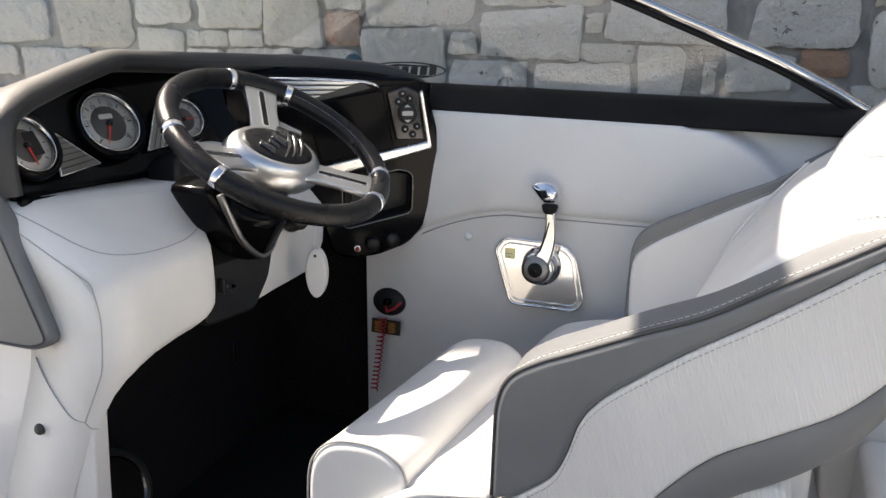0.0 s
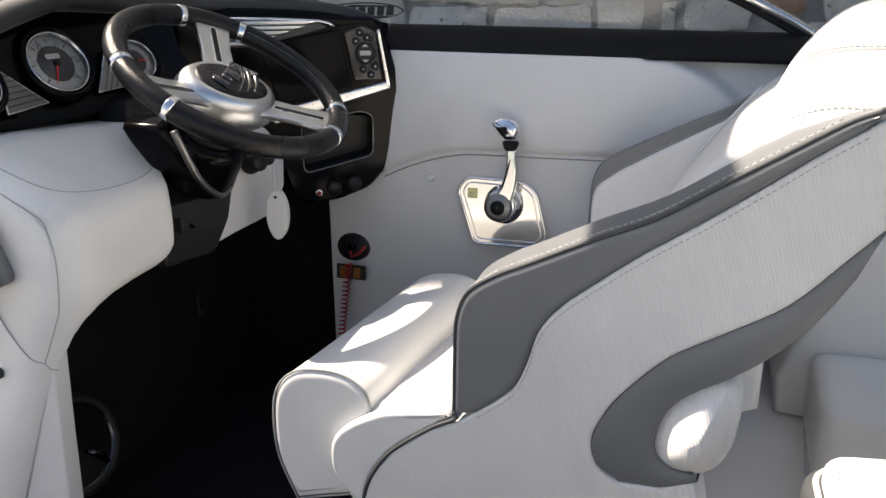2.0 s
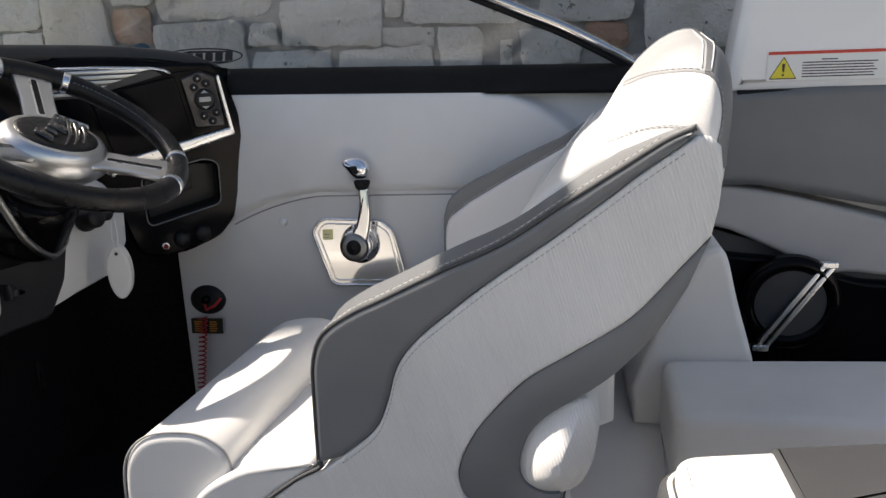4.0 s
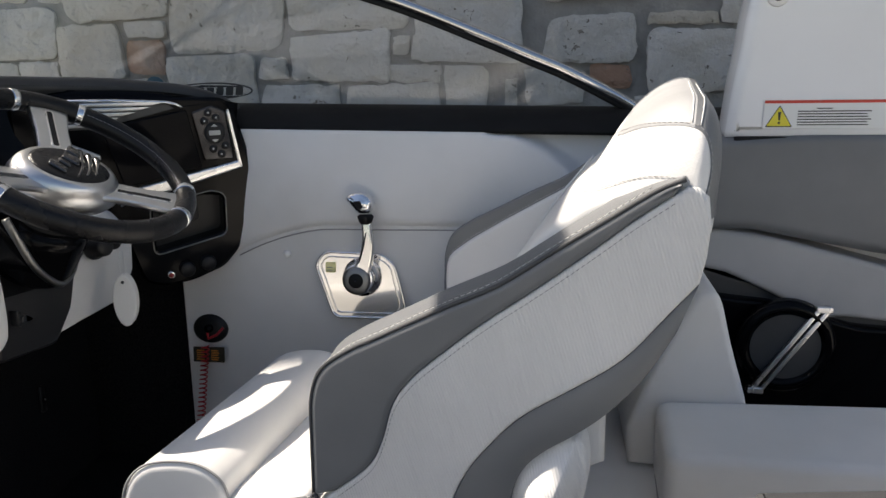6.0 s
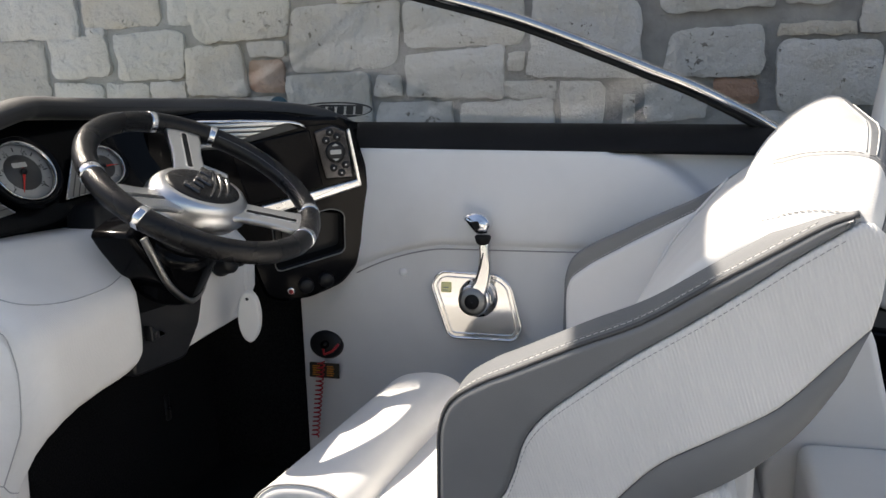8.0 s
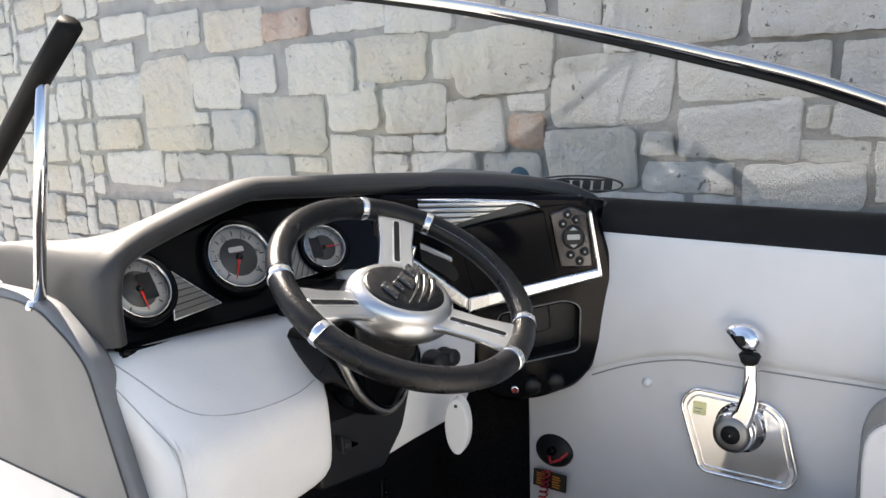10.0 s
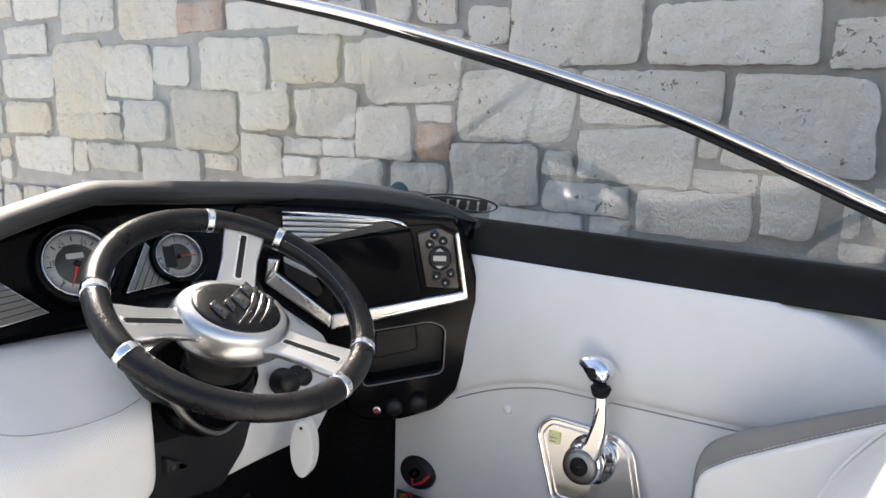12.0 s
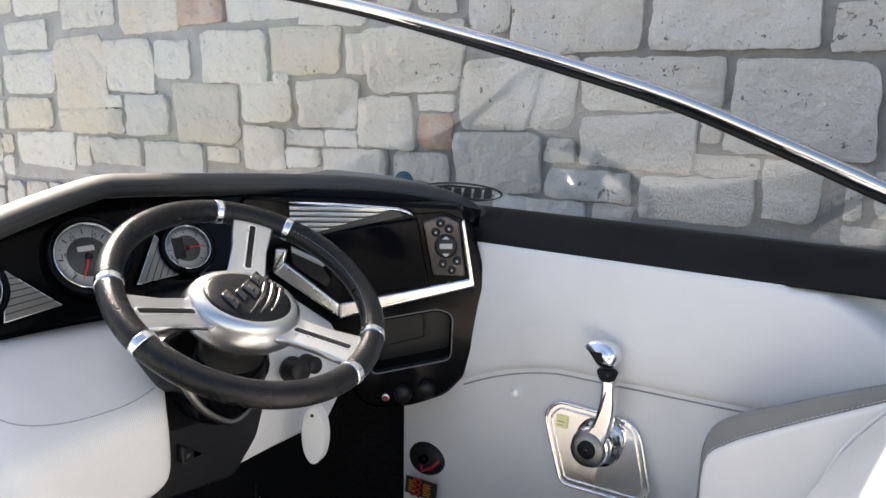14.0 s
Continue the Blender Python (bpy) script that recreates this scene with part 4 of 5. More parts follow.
part("boot", lathe([(0.035, -0.055), (0.044, -0.062), (0.046, -0.08), (0.043, -0.092), (0.049, -0.10), (0.050, -0.12), (0.055, -0.13), (0.058, -0.16)], CP, 36), RUBBER, column, "black rubber column boot")
part("shroud", puff(circle(0.062, 32, -0.002, -0.006, 0.058), CP, -0.10, -0.20, 0.02, 6), GLOSS, column, "black gloss column shroud")
low = rounded([(0.950, 0.492), (1.085, 0.474), (1.135, 0.520), (1.158, 0.575), (1.178, 0.66), (1.20, 0.73), (1.10, 0.73), (0.985, 0.665), (0.962, 0.60)], 0.012, 4)
part("lower_cover", puff(low, lambda u, v, d: Vector((-0.765 + d - 1.4 * max(0, v - 0.62), u, v)) - (WC - WN * 0.2), 0.012, -0.05, 0.006), COVER, column, "black plastic lower column cover")
clip = [(0.985, 0.566), (0.985, 0.538), (1.022, 0.540)]
part("cover_lug", puff(rounded(clip, 0.004), lambda u, v, d: Vector((-0.748 + d, u, v)) - (WC - WN * 0.2), 0.008, -0.006, 0.002, 2), COVER, column, "triangular lug with a bolt hole")
part("lug_hole", lathe([(0.0, 0.0095), (0.004, 0.0095), (0.005, 0.008)], lambda a, b, d: Vector((-0.748 + d, 0.995 + a, 0.548 + b)) - (WC - WN * 0.2), 12), INK, column)
vee = curve([(-0.708, 0.951, 0.712), (-0.702, 0.960, 0.682), (-0.70, 0.985, 0.634), (-0.70, 1.018, 0.602), (-0.70, 1.044, 0.590), (-0.70, 1.072, 0.600), (-0.706, 1.100, 0.622)], 6)
bell = [(p.y, p.z) for p in vee] + [(1.115, 0.69), (1.07, 0.725), (1.0, 0.73), (0.96, 0.72)]
part("shroud", puff(bell, lambda y, z, d: Vector((-0.704 - 0.35 * max(0.0, z - 0.64) - d, y, z)) - (WC - WN * 0.2), 0.0, 0.075, 0.010, 4), GLOSS, column, "black gloss lower shroud")
part("shroud_trim", tube([p - (WC - WN * 0.2) for p in vee], 0.0058, 8, squash=0.7), INSERT, column, "silver edge of the shroud")

# ---- ignition and float ----
ign = thing("ignition_switch", "black ignition switch with key below the wheel", "ignition switch", (-0.742, 1.205, 0.606))
for dy, r in ((0.0, 0.018), (0.032, 0.014)):
    part("knob", lathe([(0.0, 0.028), (r * 0.8, 0.028), (r, 0.024), (r, 0.004), (r * 1.2, 0.0), (r * 1.2, -0.006)], lambda a, b, d, dy=dy: tilted((0, dy, 0), (0.93, -0.3, 0.2))(a, b, d), 20), PLASTIC, ign, "black round switch")
flo = thing("key_float", "white foam oval key float hanging on a cord", "key float", (-0.690, 1.195, 0.515))
FL = tilted((0, 0, 0), (0.28, -0.96, 0.05))
part("foam", puff(circle(0.0195, 32, ry=0.046), FL, 0.0125, -0.0125, 0.003, 4), FOAM, flo, "white foam oval")
part("eyelet", lathe([(0.0, 0.0136), (0.0022, 0.0134), (0.003, 0.0126)], lambda a, b, d: FL(a, b + 0.034, d), 12), INK, flo)
for du in (-0.005, 0.005):
    part("cord", tube([FL(0, 0.034, 0.008), FL(du, 0.06, 0.004), FL(du * 0.6, 0.092, 0.0)], 0.0008, 5), FOAM, flo)

# ---- throttle ----
throttle = thing("throttle_control", "chrome throttle lever on a polished metal plate", "throttle lever", (-0.339, 1.479, 0.467))
ON_SIDE = tilted((0, 0, 0), (0, -1, 0.15))


def TP(u, v, d):
    return ON_SIDE(0.97 * u, 0.97 * v, d)


plate = rounded([(-0.077, 0.066), (-0.098, 0.040), (-0.060, -0.066), (-0.048, -0.073), (0.082, -0.073), (0.096, -0.050), (0.072, 0.042), (0.045, 0.062)], 0.020, 6)
part("plate", puff(plate, TP, 0.004, -0.012, 0.0015, 2), MIRROR, throttle, "polished metal plate")
part("plate_rim", tube([TP(q.x, q.y, 0.0045) for q in plate], 0.0028, 8, closed=True), CHROME, throttle, "raised chrome rim")
part("plate_rim", tube([TP(q.x, q.y, 0.0045) for q in offset_ring(plate, 0.010)], 0.0016, 6, closed=True), CHROME, throttle)
part("boss", lathe([(0.0, 0.046), (0.030, 0.046), (0.033, 0.043), (0.0335, 0.028), (0.031, 0.026), (0.031, 0.018), (0.036, 0.016), (0.036, 0.008), (0.041, 0.006), (0.042, 0.003)], lambda a, b, d: TP(a + 0.004, b + 0.014, d), 44), CHROME, throttle, "stepped chrome lever boss")
part("boss_face", lathe([(0.0, 0.0535), (0.022, 0.0535), (0.0285, 0.051), (0.030, 0.046)], lambda a, b, d: TP(a + 0.002, b + 0.012, d), 40), INSERT, throttle, "grey satin boss face")
part("boss_cap", lathe([(0.0, 0.0570), (0.013, 0.0565), (0.0155, 0.0535)], lambda a, b, d: TP(a + 0.002, b + 0.012, d), 28), RUBBER, throttle, "black centre cap")
part("cap_screw", lathe([(0.0, 0.0580), (0.0022, 0.0578), (0.003, 0.0568)], lambda a, b, d: TP(a + 0.002, b + 0.012, d), 10), DARK_CHROME, throttle)
blade = c2([(-0.019, 0.026), (-0.004, 0.040), (0.006, 0.058), (0.012, 0.080), (0.0145, 0.108), (0.0145, 0.134), (0.033, 0.134), (0.0365, 0.108), (0.0385, 0.080), (0.035, 0.050), (0.026, 0.018), (0.010, -0.004), (-0.012, 0.0), (-0.019, 0.026)], 4)[:-1]
part("lever", puff(blade, TP, 0.051, 0.030, 0.006, 4), MIRROR, throttle, "polished metal lever arm")
part("lever_groove", tube([TP(u, v, 0.0512) for u, v in ((0.009, 0.050), (0.018, 0.085), (0.024, 0.112))], [0.001, 0.0024, 0.001], 6), DARK_CHROME, throttle, "groove down the lever")
part("collar", lathe([(0.009, -0.012), (0.013, -0.008), (0.017, 0.004), (0.014, 0.008), (0.0, 0.008)], lambda a, b, d: TP(0.022 + a, 0.140 + d, 0.046 + b), 20), RUBBER, throttle, "black trigger collar")
grip_ring = c2([(-0.018, 0.181), (-0.008, 0.191), (0.014, 0.194), (0.032, 0.186), (0.040, 0.171), (0.035, 0.156), (0.024, 0.151), (0.008, 0.152), (-0.004, 0.164), (-0.018, 0.181)], 5)[:-1]
part("knob", puff(grip_ring, TP, 0.064, 0.026, 0.012, 6, dome=0.003), CHROME, throttle, "chrome palm knob")
part("trigger", puff(rounded([(0.000, 0.175), (0.017, 0.177), (0.021, 0.162), (0.010, 0.159)], 0.004), TP, 0.0685, 0.060, 0.002, 3), RUBBER, throttle, "black trigger in the knob")
# Yellow reflection in the plate, painted as a flat patch with grey bars.
part("reflection_patch", puff(rect(-0.076, 0.022, -0.054, 0.044, 0.002), TP, 0.0058, 0.0048, 0.0003, 1), YELLOW_REFLECTION, throttle, "pale yellow patch painted as a reflection in the plate")
for k in range(2):
    part("reflection_print", puff(rect(-0.073, 0.026 + 0.006 * k, -0.062 + 0.002 * k, 0.0275 + 0.006 * k, 0.0005), TP, 0.0062, 0.0055, 0.0002, 1), THREAD, throttle)

snap = thing("snap_button", "white round snap button on the side panel", "snap button", (-0.496, 1.490, 0.524))
part("stud", lathe([(0.0, 0.006), (0.006, 0.0055), (0.0085, 0.003), (0.009, 0.0)], TP, 20), PAPER, snap)
snap2 = thing("snap_button", "grey metal snap button on the console leg", "snap button", (-0.899, 0.741, 0.394))
part("stud", lathe([(0.0, 0.006), (0.006, 0.0055), (0.0085, 0.003), (0.009, 0.0)], TP, 20), DIAL_GREY, snap2)

# ---- kill switch ----
kill = thing("kill_switch", "black engine kill switch with red coiled lanyard and tag", "kill switch", (-0.680, 1.490, 0.354))
part("base", lathe([(0.0, 0.012), (0.022, 0.012), (0.034, 0.010), (0.039, 0.006), (0.041, 0.0)], lambda a, b, d: TP(a, b * 0.82, d), 32), PLASTIC, kill, "black oval base")
part("switch", lathe([(0.0, 0.024), (0.007, 0.024), (0.009, 0.021), (0.009, 0.010)], lambda a, b, d: TP(a + 0.002, b + 0.002, d), 16), GLOSS, kill, "black push switch")
part("clip", tube([TP(0.0, -0.006, 0.020), TP(0.002, -0.020, 0.020), TP(0.020, -0.012, 0.017), TP(0.034, 0.004, 0.013)], 0.003, 6), RED_CORD, kill, "red clip")
tag = part("tag", puff(rect(-0.036, -0.074, 0.036, -0.040, 0.002), TP, 0.016, 0.013, 0.0006, 1), TAG, kill, "black warning tag")
for k in range(5):
    for u0, u1 in ((-0.028, -0.010), (0.006, 0.022 + 0.002 * (k % 2))):
        part("tag_print", puff(rect(u0, -0.069 + 0.005 * k, u1, -0.0665 + 0.005 * k, 0.0005), TP, 0.0165, 0.0158, 0.0001, 1), ORANGE, tag)
coil = []
for i in range(17 * 10 + 1):
    a = i / 10 * math.tau
    v = -0.035 - 0.175 * i / 170
    coil.append(TP(-0.004 - 0.016 * i / 170 + 0.008 * math.cos(a), v, 0.022 + 0.007 * math.sin(a)))
part("coil", tube(coil, 0.0017, 5), RED_CORD, kill, "red coiled lanyard")
snap3 = thing("snap_button", "grey metal snap button at the bolster's end", "snap button", (0.046, 1.520, 0.677))
part("stud", lathe([(0.0, 0.007), (0.006, 0.0065), (0.0080, 0.003), (0.0085, 0.0)], TP, 20), DIAL_GREY, snap3)


# ---- helm seat ----
seat = thing("captain_chair", "white and grey vinyl bucket helm seat with flip-up bolster", "boat seat", (-0.05, 0.94, 0.0))


def spart(name, bm, material, label="", parent=None):
    ob = part(name, bm, material, None, label)
    return under(ob, seat)


# The seat is swivelled a little towards the helm.
def SEAT(u, v, d):
    return Vector((0.990 * u + 0.139 * d, 0.710 - 0.139 * u + 0.990 * d, v))


XZ = on("xz")
WING_TOP = [(-0.219, 0.440), (-0.217, 0.520), (-0.214, 0.565), (-0.200, 0.598), (-0.166, 0.623), (-0.133, 0.640), (-0.066, 0.675), (-0.005, 0.705), (0.053, 0.745), (0.098, 0.775), (0.140, 0.803), (0.166, 0.815)]
WING_LOW = [(0.158, 0.801), (0.123, 0.775), (0.090, 0.748), (0.038, 0.707), (-0.016, 0.667), (-0.057, 0.633), (-0.096, 0.598), (-0.119, 0.566), (-0.132, 0.524), (-0.149, 0.489), (-0.190, 0.452)]
BAND_UP = [(0.183, 0.719), (0.158, 0.688), (0.117, 0.638), (0.066, 0.600), (0.017, 0.565), (-0.018, 0.526), (-0.042, 0.491), (-0.057, 0.451), (-0.050, 0.420), (-0.026, 0.407)]
BAND_LOW = [(0.050, 0.438), (0.030, 0.437), (0.013, 0.447), (0.008, 0.467), (0.018, 0.501), (0.039, 0.527), (0.073, 0.552), (0.104, 0.579), (0.138, 0.620), (0.165, 0.669)]


wing = c2(WING_TOP) + c2(WING_LOW)
panel = c2(WING_LOW[::-1]) + [(0.168, 0.808), (0.178, 0.807), (0.187, 0.798), (0.190, 0.775), (0.188, 0.745)] + c2(BAND_UP) + [(0.016, 0.412), (0.052, 0.430), (0.062, 0.38), (0.058, 0.30), (0.03, 0.14), (-0.28, 0.14), (-0.355, 0.22), (-0.348, 0.287), (-0.336, 0.322), (-0.306, 0.366), (-0.250, 0.414), (-0.213, 0.434)]
band = c2(BAND_UP) + [(0.016, 0.412), (0.040, 0.420), (0.055, 0.431)] + c2(BAND_LOW)
roundpad = [(0.054, 0.434), (0.025, 0.430), (0.006, 0.452), (0.012, 0.500), (0.045, 0.535), (0.076, 0.545), (0.086, 0.515), (0.083, 0.475), (0.070, 0.446)]
FAR = 0.60


def far_side(u, v, d):
    return SEAT(u * 1.06 - 0.012, v + 0.06 * (v - 0.6) + 0.003, FAR + 0.092 - d)


def far_shell(u, v, d):
    return far_side(u - 0.060, v - 0.10, d)


def near_wing(u, v, d):
    return SEAT(u, v + 0.22 * max(0.0, d - 0.005) * min(1.0, max(0.0, (v - 0.45) / 0.1)), d)


def even(points, n):
    """n + 1 points at even steps along a curve."""
    pts = [Vector((a, b)) for a, b in points]
    run = [0.0]
    for a, b in zip(pts, pts[1:]):
        run.append(run[-1] + (b - a).length)
    return [Vector((float(np.interp(run[-1] * i / n, run, [p.x for p in pts])), float(np.interp(run[-1] * i / n, run, [p.y for p in pts])))) for i in range(n + 1)]


def band_sheet(place):
    """The curved band, from its upper to its lower edge, thinned at both edges."""
    upper = even(c2(BAND_UP) + [(0.016, 0.412), (0.040, 0.420), (0.055, 0.431)], 60)
    lower = even(c2(BAND_LOW)[::-1], 60)
    rows = []
    for t, d in ((0.0, 0.05), (0.0, 0.006), (0.012, 0.004), (0.04, 0.003), (0.5, 0.003), (0.96, 0.003), (0.988, 0.004), (1.0, 0.006), (1.0, 0.05)):
        rows.append([place(q.x, q.y, d) for q in [a.lerp(b, t) for a, b in zip(upper, lower)]])
    return loft(rows)


for place, wing_place, d0 in ((SEAT, near_wing, 0.0), (far_side, far_side, 0.0465)):
    spart("side_wing", puff(wing, wing_place, d0, 0.058, 0.007 if d0 < 0.01 else 0.004, 5, r1=0.009 if d0 < 0.01 else 0.004), GREY, "grey vinyl side wing")
    if place is far_side:
        place = far_shell
    spart("side_panel", puff(panel, place, d0 + 0.001, 0.054, 0.004, 4), WHITE_RIB, "white ribbed vinyl side panel")
    spart("side_band", band_sheet(place), GREY, "curved grey vinyl band")


def lining(drop):
    fore = -0.200 if drop >= 0 else -0.210
    return c2([(fore, 0.43), (fore, 0.535 - drop), (-0.182, 0.572 - drop), (-0.130, 0.606 - drop), (-0.066, 0.644 - drop), (0.05, 0.710 - drop), (0.10, 0.738 - drop)]) + [(0.10, 0.50), (-0.05, 0.42)]


for place, drop in ((SEAT, 0.0), (far_side, -0.006)):
    spart("wing_liner", puff(lining(drop), place, 0.050, 0.066, 0.006, 3), WHITE, "white vinyl inner wing lining")
spart("stitching", stitches([far_side(u, v + 0.003, 0.0595) for u, v in lining(-0.006)[2:-2]], 0.004), THREAD_W)
spart("lower_pad", puff(c2(roundpad + roundpad[:1], 4)[:-1], SEAT, 0.008, FAR - 0.02, 0.009, 5, dome=0.032), WHITE_RIB, "rounded white ribbed lower back")
WELT = [(-0.107, 0.50), (-0.085, 0.562), (-0.066, 0.614), (-0.043, 0.653), (-0.017, 0.689), (0.006, 0.718), (0.032, 0.750)]
back = c2([(-0.150, 0.40)] + WELT + [(0.075, 0.782), (0.12, 0.795), (0.16, 0.79), (0.180, 0.765), (0.176, 0.71), (0.135, 0.622), (0.075, 0.555), (0.02, 0.47), (-0.01, 0.40)], 4)
spart("welt", tube([SEAT(u - 0.0015, v + 0.001, FAR + 0.0165) for u, v in c2(WELT)], 0.0024, 6), THREAD_W, "white welt where the backrest meets the wing lining")
spart("backrest", puff(back, SEAT, 0.050, FAR + 0.020, 0.012, 4), WHITE, "white vinyl backrest")


HEAD_RING = c2([(0.052, 0.742), (0.065, 0.787), (0.084, 0.822), (0.114, 0.856), (0.139, 0.874), (0.163, 0.882), (0.182, 0.878), (0.193, 0.861), (0.198, 0.833), (0.196, 0.79), (0.190, 0.750), (0.15, 0.744), (0.10, 0.742), (0.052, 0.742)], 6)[:-1]
HEAD_MID, HEAD_R, HEAD_N, HEAD_D = Vector((0.163, 0.774)), 0.074, 2.5, 0.004


def head_depth(s):
    """How far the rounded end of the headrest lies behind its tip, where it has s of its full outline."""
    return HEAD_D + HEAD_R * (1 - (1 - min(1.0, s) ** HEAD_N) ** (1 / HEAD_N))


def head_point(q, s, grow=0.0, far=False):
    w = HEAD_MID + (Vector(q) - HEAD_MID) * s
    n = (w - HEAD_MID)
    if grow and n.length > 1e-6:
        w = w + n.normalized() * grow * s
    d = head_depth(s) - grow * (1 - s)
    if not far:
        d += 0.44 * max(0.0, 0.180 - w.x)
    return SEAT(w.x, w.y, FAR - d if far else d)


def head_skin(u, v, grow=0.0):
    """The point of the headrest's rounded end at u, v."""
    d = Vector((u, v)) - HEAD_MID
    reach = max(max((Vector(q) - HEAD_MID).dot(d.normalized()) for q in HEAD_RING if (Vector(q) - HEAD_MID).angle(d) < 0.12), d.length)
    s = min(1.0, d.length / reach)
    p = head_point(HEAD_MID + d / s, s)
    return p + Vector((-0.3, -0.9, 0.3)) * grow


def headrest():
    """A soft block, rounded at both ends."""
    bm = bmesh.new()
    k = len(HEAD_RING)
    steps = [0.06, 0.14, 0.25, 0.37, 0.49, 0.60, 0.70, 0.78, 0.85, 0.905, 0.945, 0.972, 0.99, 1.0]
    rows = [[bm.verts.new(head_point(q, s)) for q in HEAD_RING] for s in steps]
    rows += [[bm.verts.new(head_point(q, s, 0.0, True)) for q in HEAD_RING] for s in steps[::-1]]
    for a, b in zip(rows, rows[1:]):
        for i in range(k):
            bm.faces.new((a[i], a[(i + 1) % k], b[(i + 1) % k], b[i]))
    bm.faces.new(rows[0])
    bm.faces.new(rows[-1])
    return bm


def headrest_cap(start, stop):
    """Thin cover over a stretch of the headrest's rim; also its sewn edge and its cross seams."""
    bm = bmesh.new()
    cols, edge, ridge = [], [], []
    for i in range(start, stop + 1):
        q = HEAD_RING[i]
        f = min(1.0, (i - CAP_FIRST) / 18.0)
        tail = min(1.0, (CAP_LAST - i) / 4.0)
        w = 0.0240 * math.sin(f * math.pi / 2) * (0.55 + 0.45 * math.sqrt(tail))
        s0 = 1.0 - w / (Vector(q) - HEAD_MID).length
        ss = [s0 + (1 - s0) * j / 8 for j in range(9)]
        pts = [head_point(q, s0, -0.001)] + [head_point(q, s, 0.0018) for s in ss] + [head_point(q, s, 0.0018, True) for s in ss[::-1]] + [head_point(q, s0, -0.001, True)]
        edge.append(head_point(q, s0 + 0.0016 / (Vector(q) - HEAD_MID).length, 0.0024))
        if abs(q[0] - 0.1735) < 0.0065 and q[1] > 0.87:
            ridge.append([head_point(q, s, 0.0026) for s in ss[1:]] + [SEAT(q[0], q[1] + 0.0026, d) for d in (0.12, 0.2, 0.35)])
        cols.append([bm.verts.new(p) for p in pts])
    for a, b in zip(cols, cols[1:]):
        for j in range(len(a) - 1):
            bm.faces.new((a[j], b[j], b[j + 1], a[j + 1]))
    return bm, edge, ridge


CAP_FIRST = next(i for i, q in enumerate(HEAD_RING) if q[0] > 0.098)
CAP_SEAM = next(i for i, q in enumerate(HEAD_RING) if q[0] > 0.173)
CAP_LAST = max(i for i, q in enumerate(HEAD_RING) if q[0] > 0.188 and q[1] > 0.772)
htop, hedge_top, _ = headrest_cap(CAP_FIRST, CAP_SEAM)
hcap, hedge, _ = headrest_cap(CAP_SEAM, CAP_LAST)
hridge = headrest_cap(CAP_FIRST, CAP_LAST)
hridge[0].free()
hridge = hridge[2]
spart("headrest_top", htop, LIGHTGREY, "pale grey vinyl headrest top")
spart("stitching", stitches(hedge_top, 0.004), THREAD, "grey stitching")
spart("headrest", headrest(), WHITE_WEAVE, "white woven vinyl headrest")
spart("headrest_cap", hcap, GREY, "grey vinyl headrest cap")
spart("stitching", stitches(hedge, 0.004), THREAD, "grey stitching")
for ridge in (hridge[0], hridge[-1]):
    spart("stitching", tube(ridge, 0.0006, 5), THREAD_W, "white double seam")
spart("stitching", stitches([head_skin(u, v, 0.0008) for u, v in c2([(0.064, 0.782), (0.085, 0.793), (0.111, 0.805), (0.132, 0.812), (0.149, 0.814), (0.163, 0.813)], 6)], 0.004), THREAD, "sewn seam across the headrest")
cush = c2([(-0.375, 0.24), (-0.398, 0.30), (-0.399, 0.355), (-0.378, 0.384), (-0.34, 0.410), (-0.26, 0.432), (-0.14, 0.44), (-0.08, 0.42), (-0.06, 0.30)], 5)
spart("cushion", puff(cush, SEAT, 0.010, FAR + 0.04, 0.026, 6), WHITE, "white vinyl seat cushion")
cside = c2([(-0.352, 0.27), (-0.394, 0.305), (-0.396, 0.352), (-0.374, 0.383), (-0.335, 0.409), (-0.30, 0.424), (-0.222, 0.440), (-0.255, 0.412), (-0.308, 0.366), (-0.340, 0.318)], 3)
spart("cushion_side", puff(cside, SEAT, 0.003, 0.06, 0.006, 4), WHITE, "white vinyl cushion side")
bol = c2([(-0.470, 0.235), (-0.497, 0.300), (-0.498, 0.370), (-0.484, 0.412), (-0.452, 0.439), (-0.400, 0.449), (-0.365, 0.442), (-0.344, 0.418), (-0.345, 0.36), (-0.38, 0.27)], 5)
spart("front_bolster", puff(bol, SEAT, 0.016, 0.43, 0.012, 8, r1=0.045), WHITE, "white vinyl flip-up front bolster")
spart("piping", tube([SEAT(u, v, 0.0195) for u, v in bol], 0.0016, 6, closed=True), THREAD, "sewn edge of the bolster")
spart("seam", tube([SEAT(-0.478 + 0.02 * math.sin(math.pi * i / 24), 0.4205 + 0.012 * math.sin(math.pi * i / 24), 0.03 + 0.33 * i / 24) for i in range(25)], 0.0010, 5), THREAD_W, "sewn seam")
spart("pedestal", lathe([(0.055, 0.30), (0.05, 0.05), (0.09, 0.02), (0.12, 0.0)], lambda a, b, d: Vector((-0.12 + a, 0.96 + b, d)), 28), PLASTIC, "black seat pedestal")
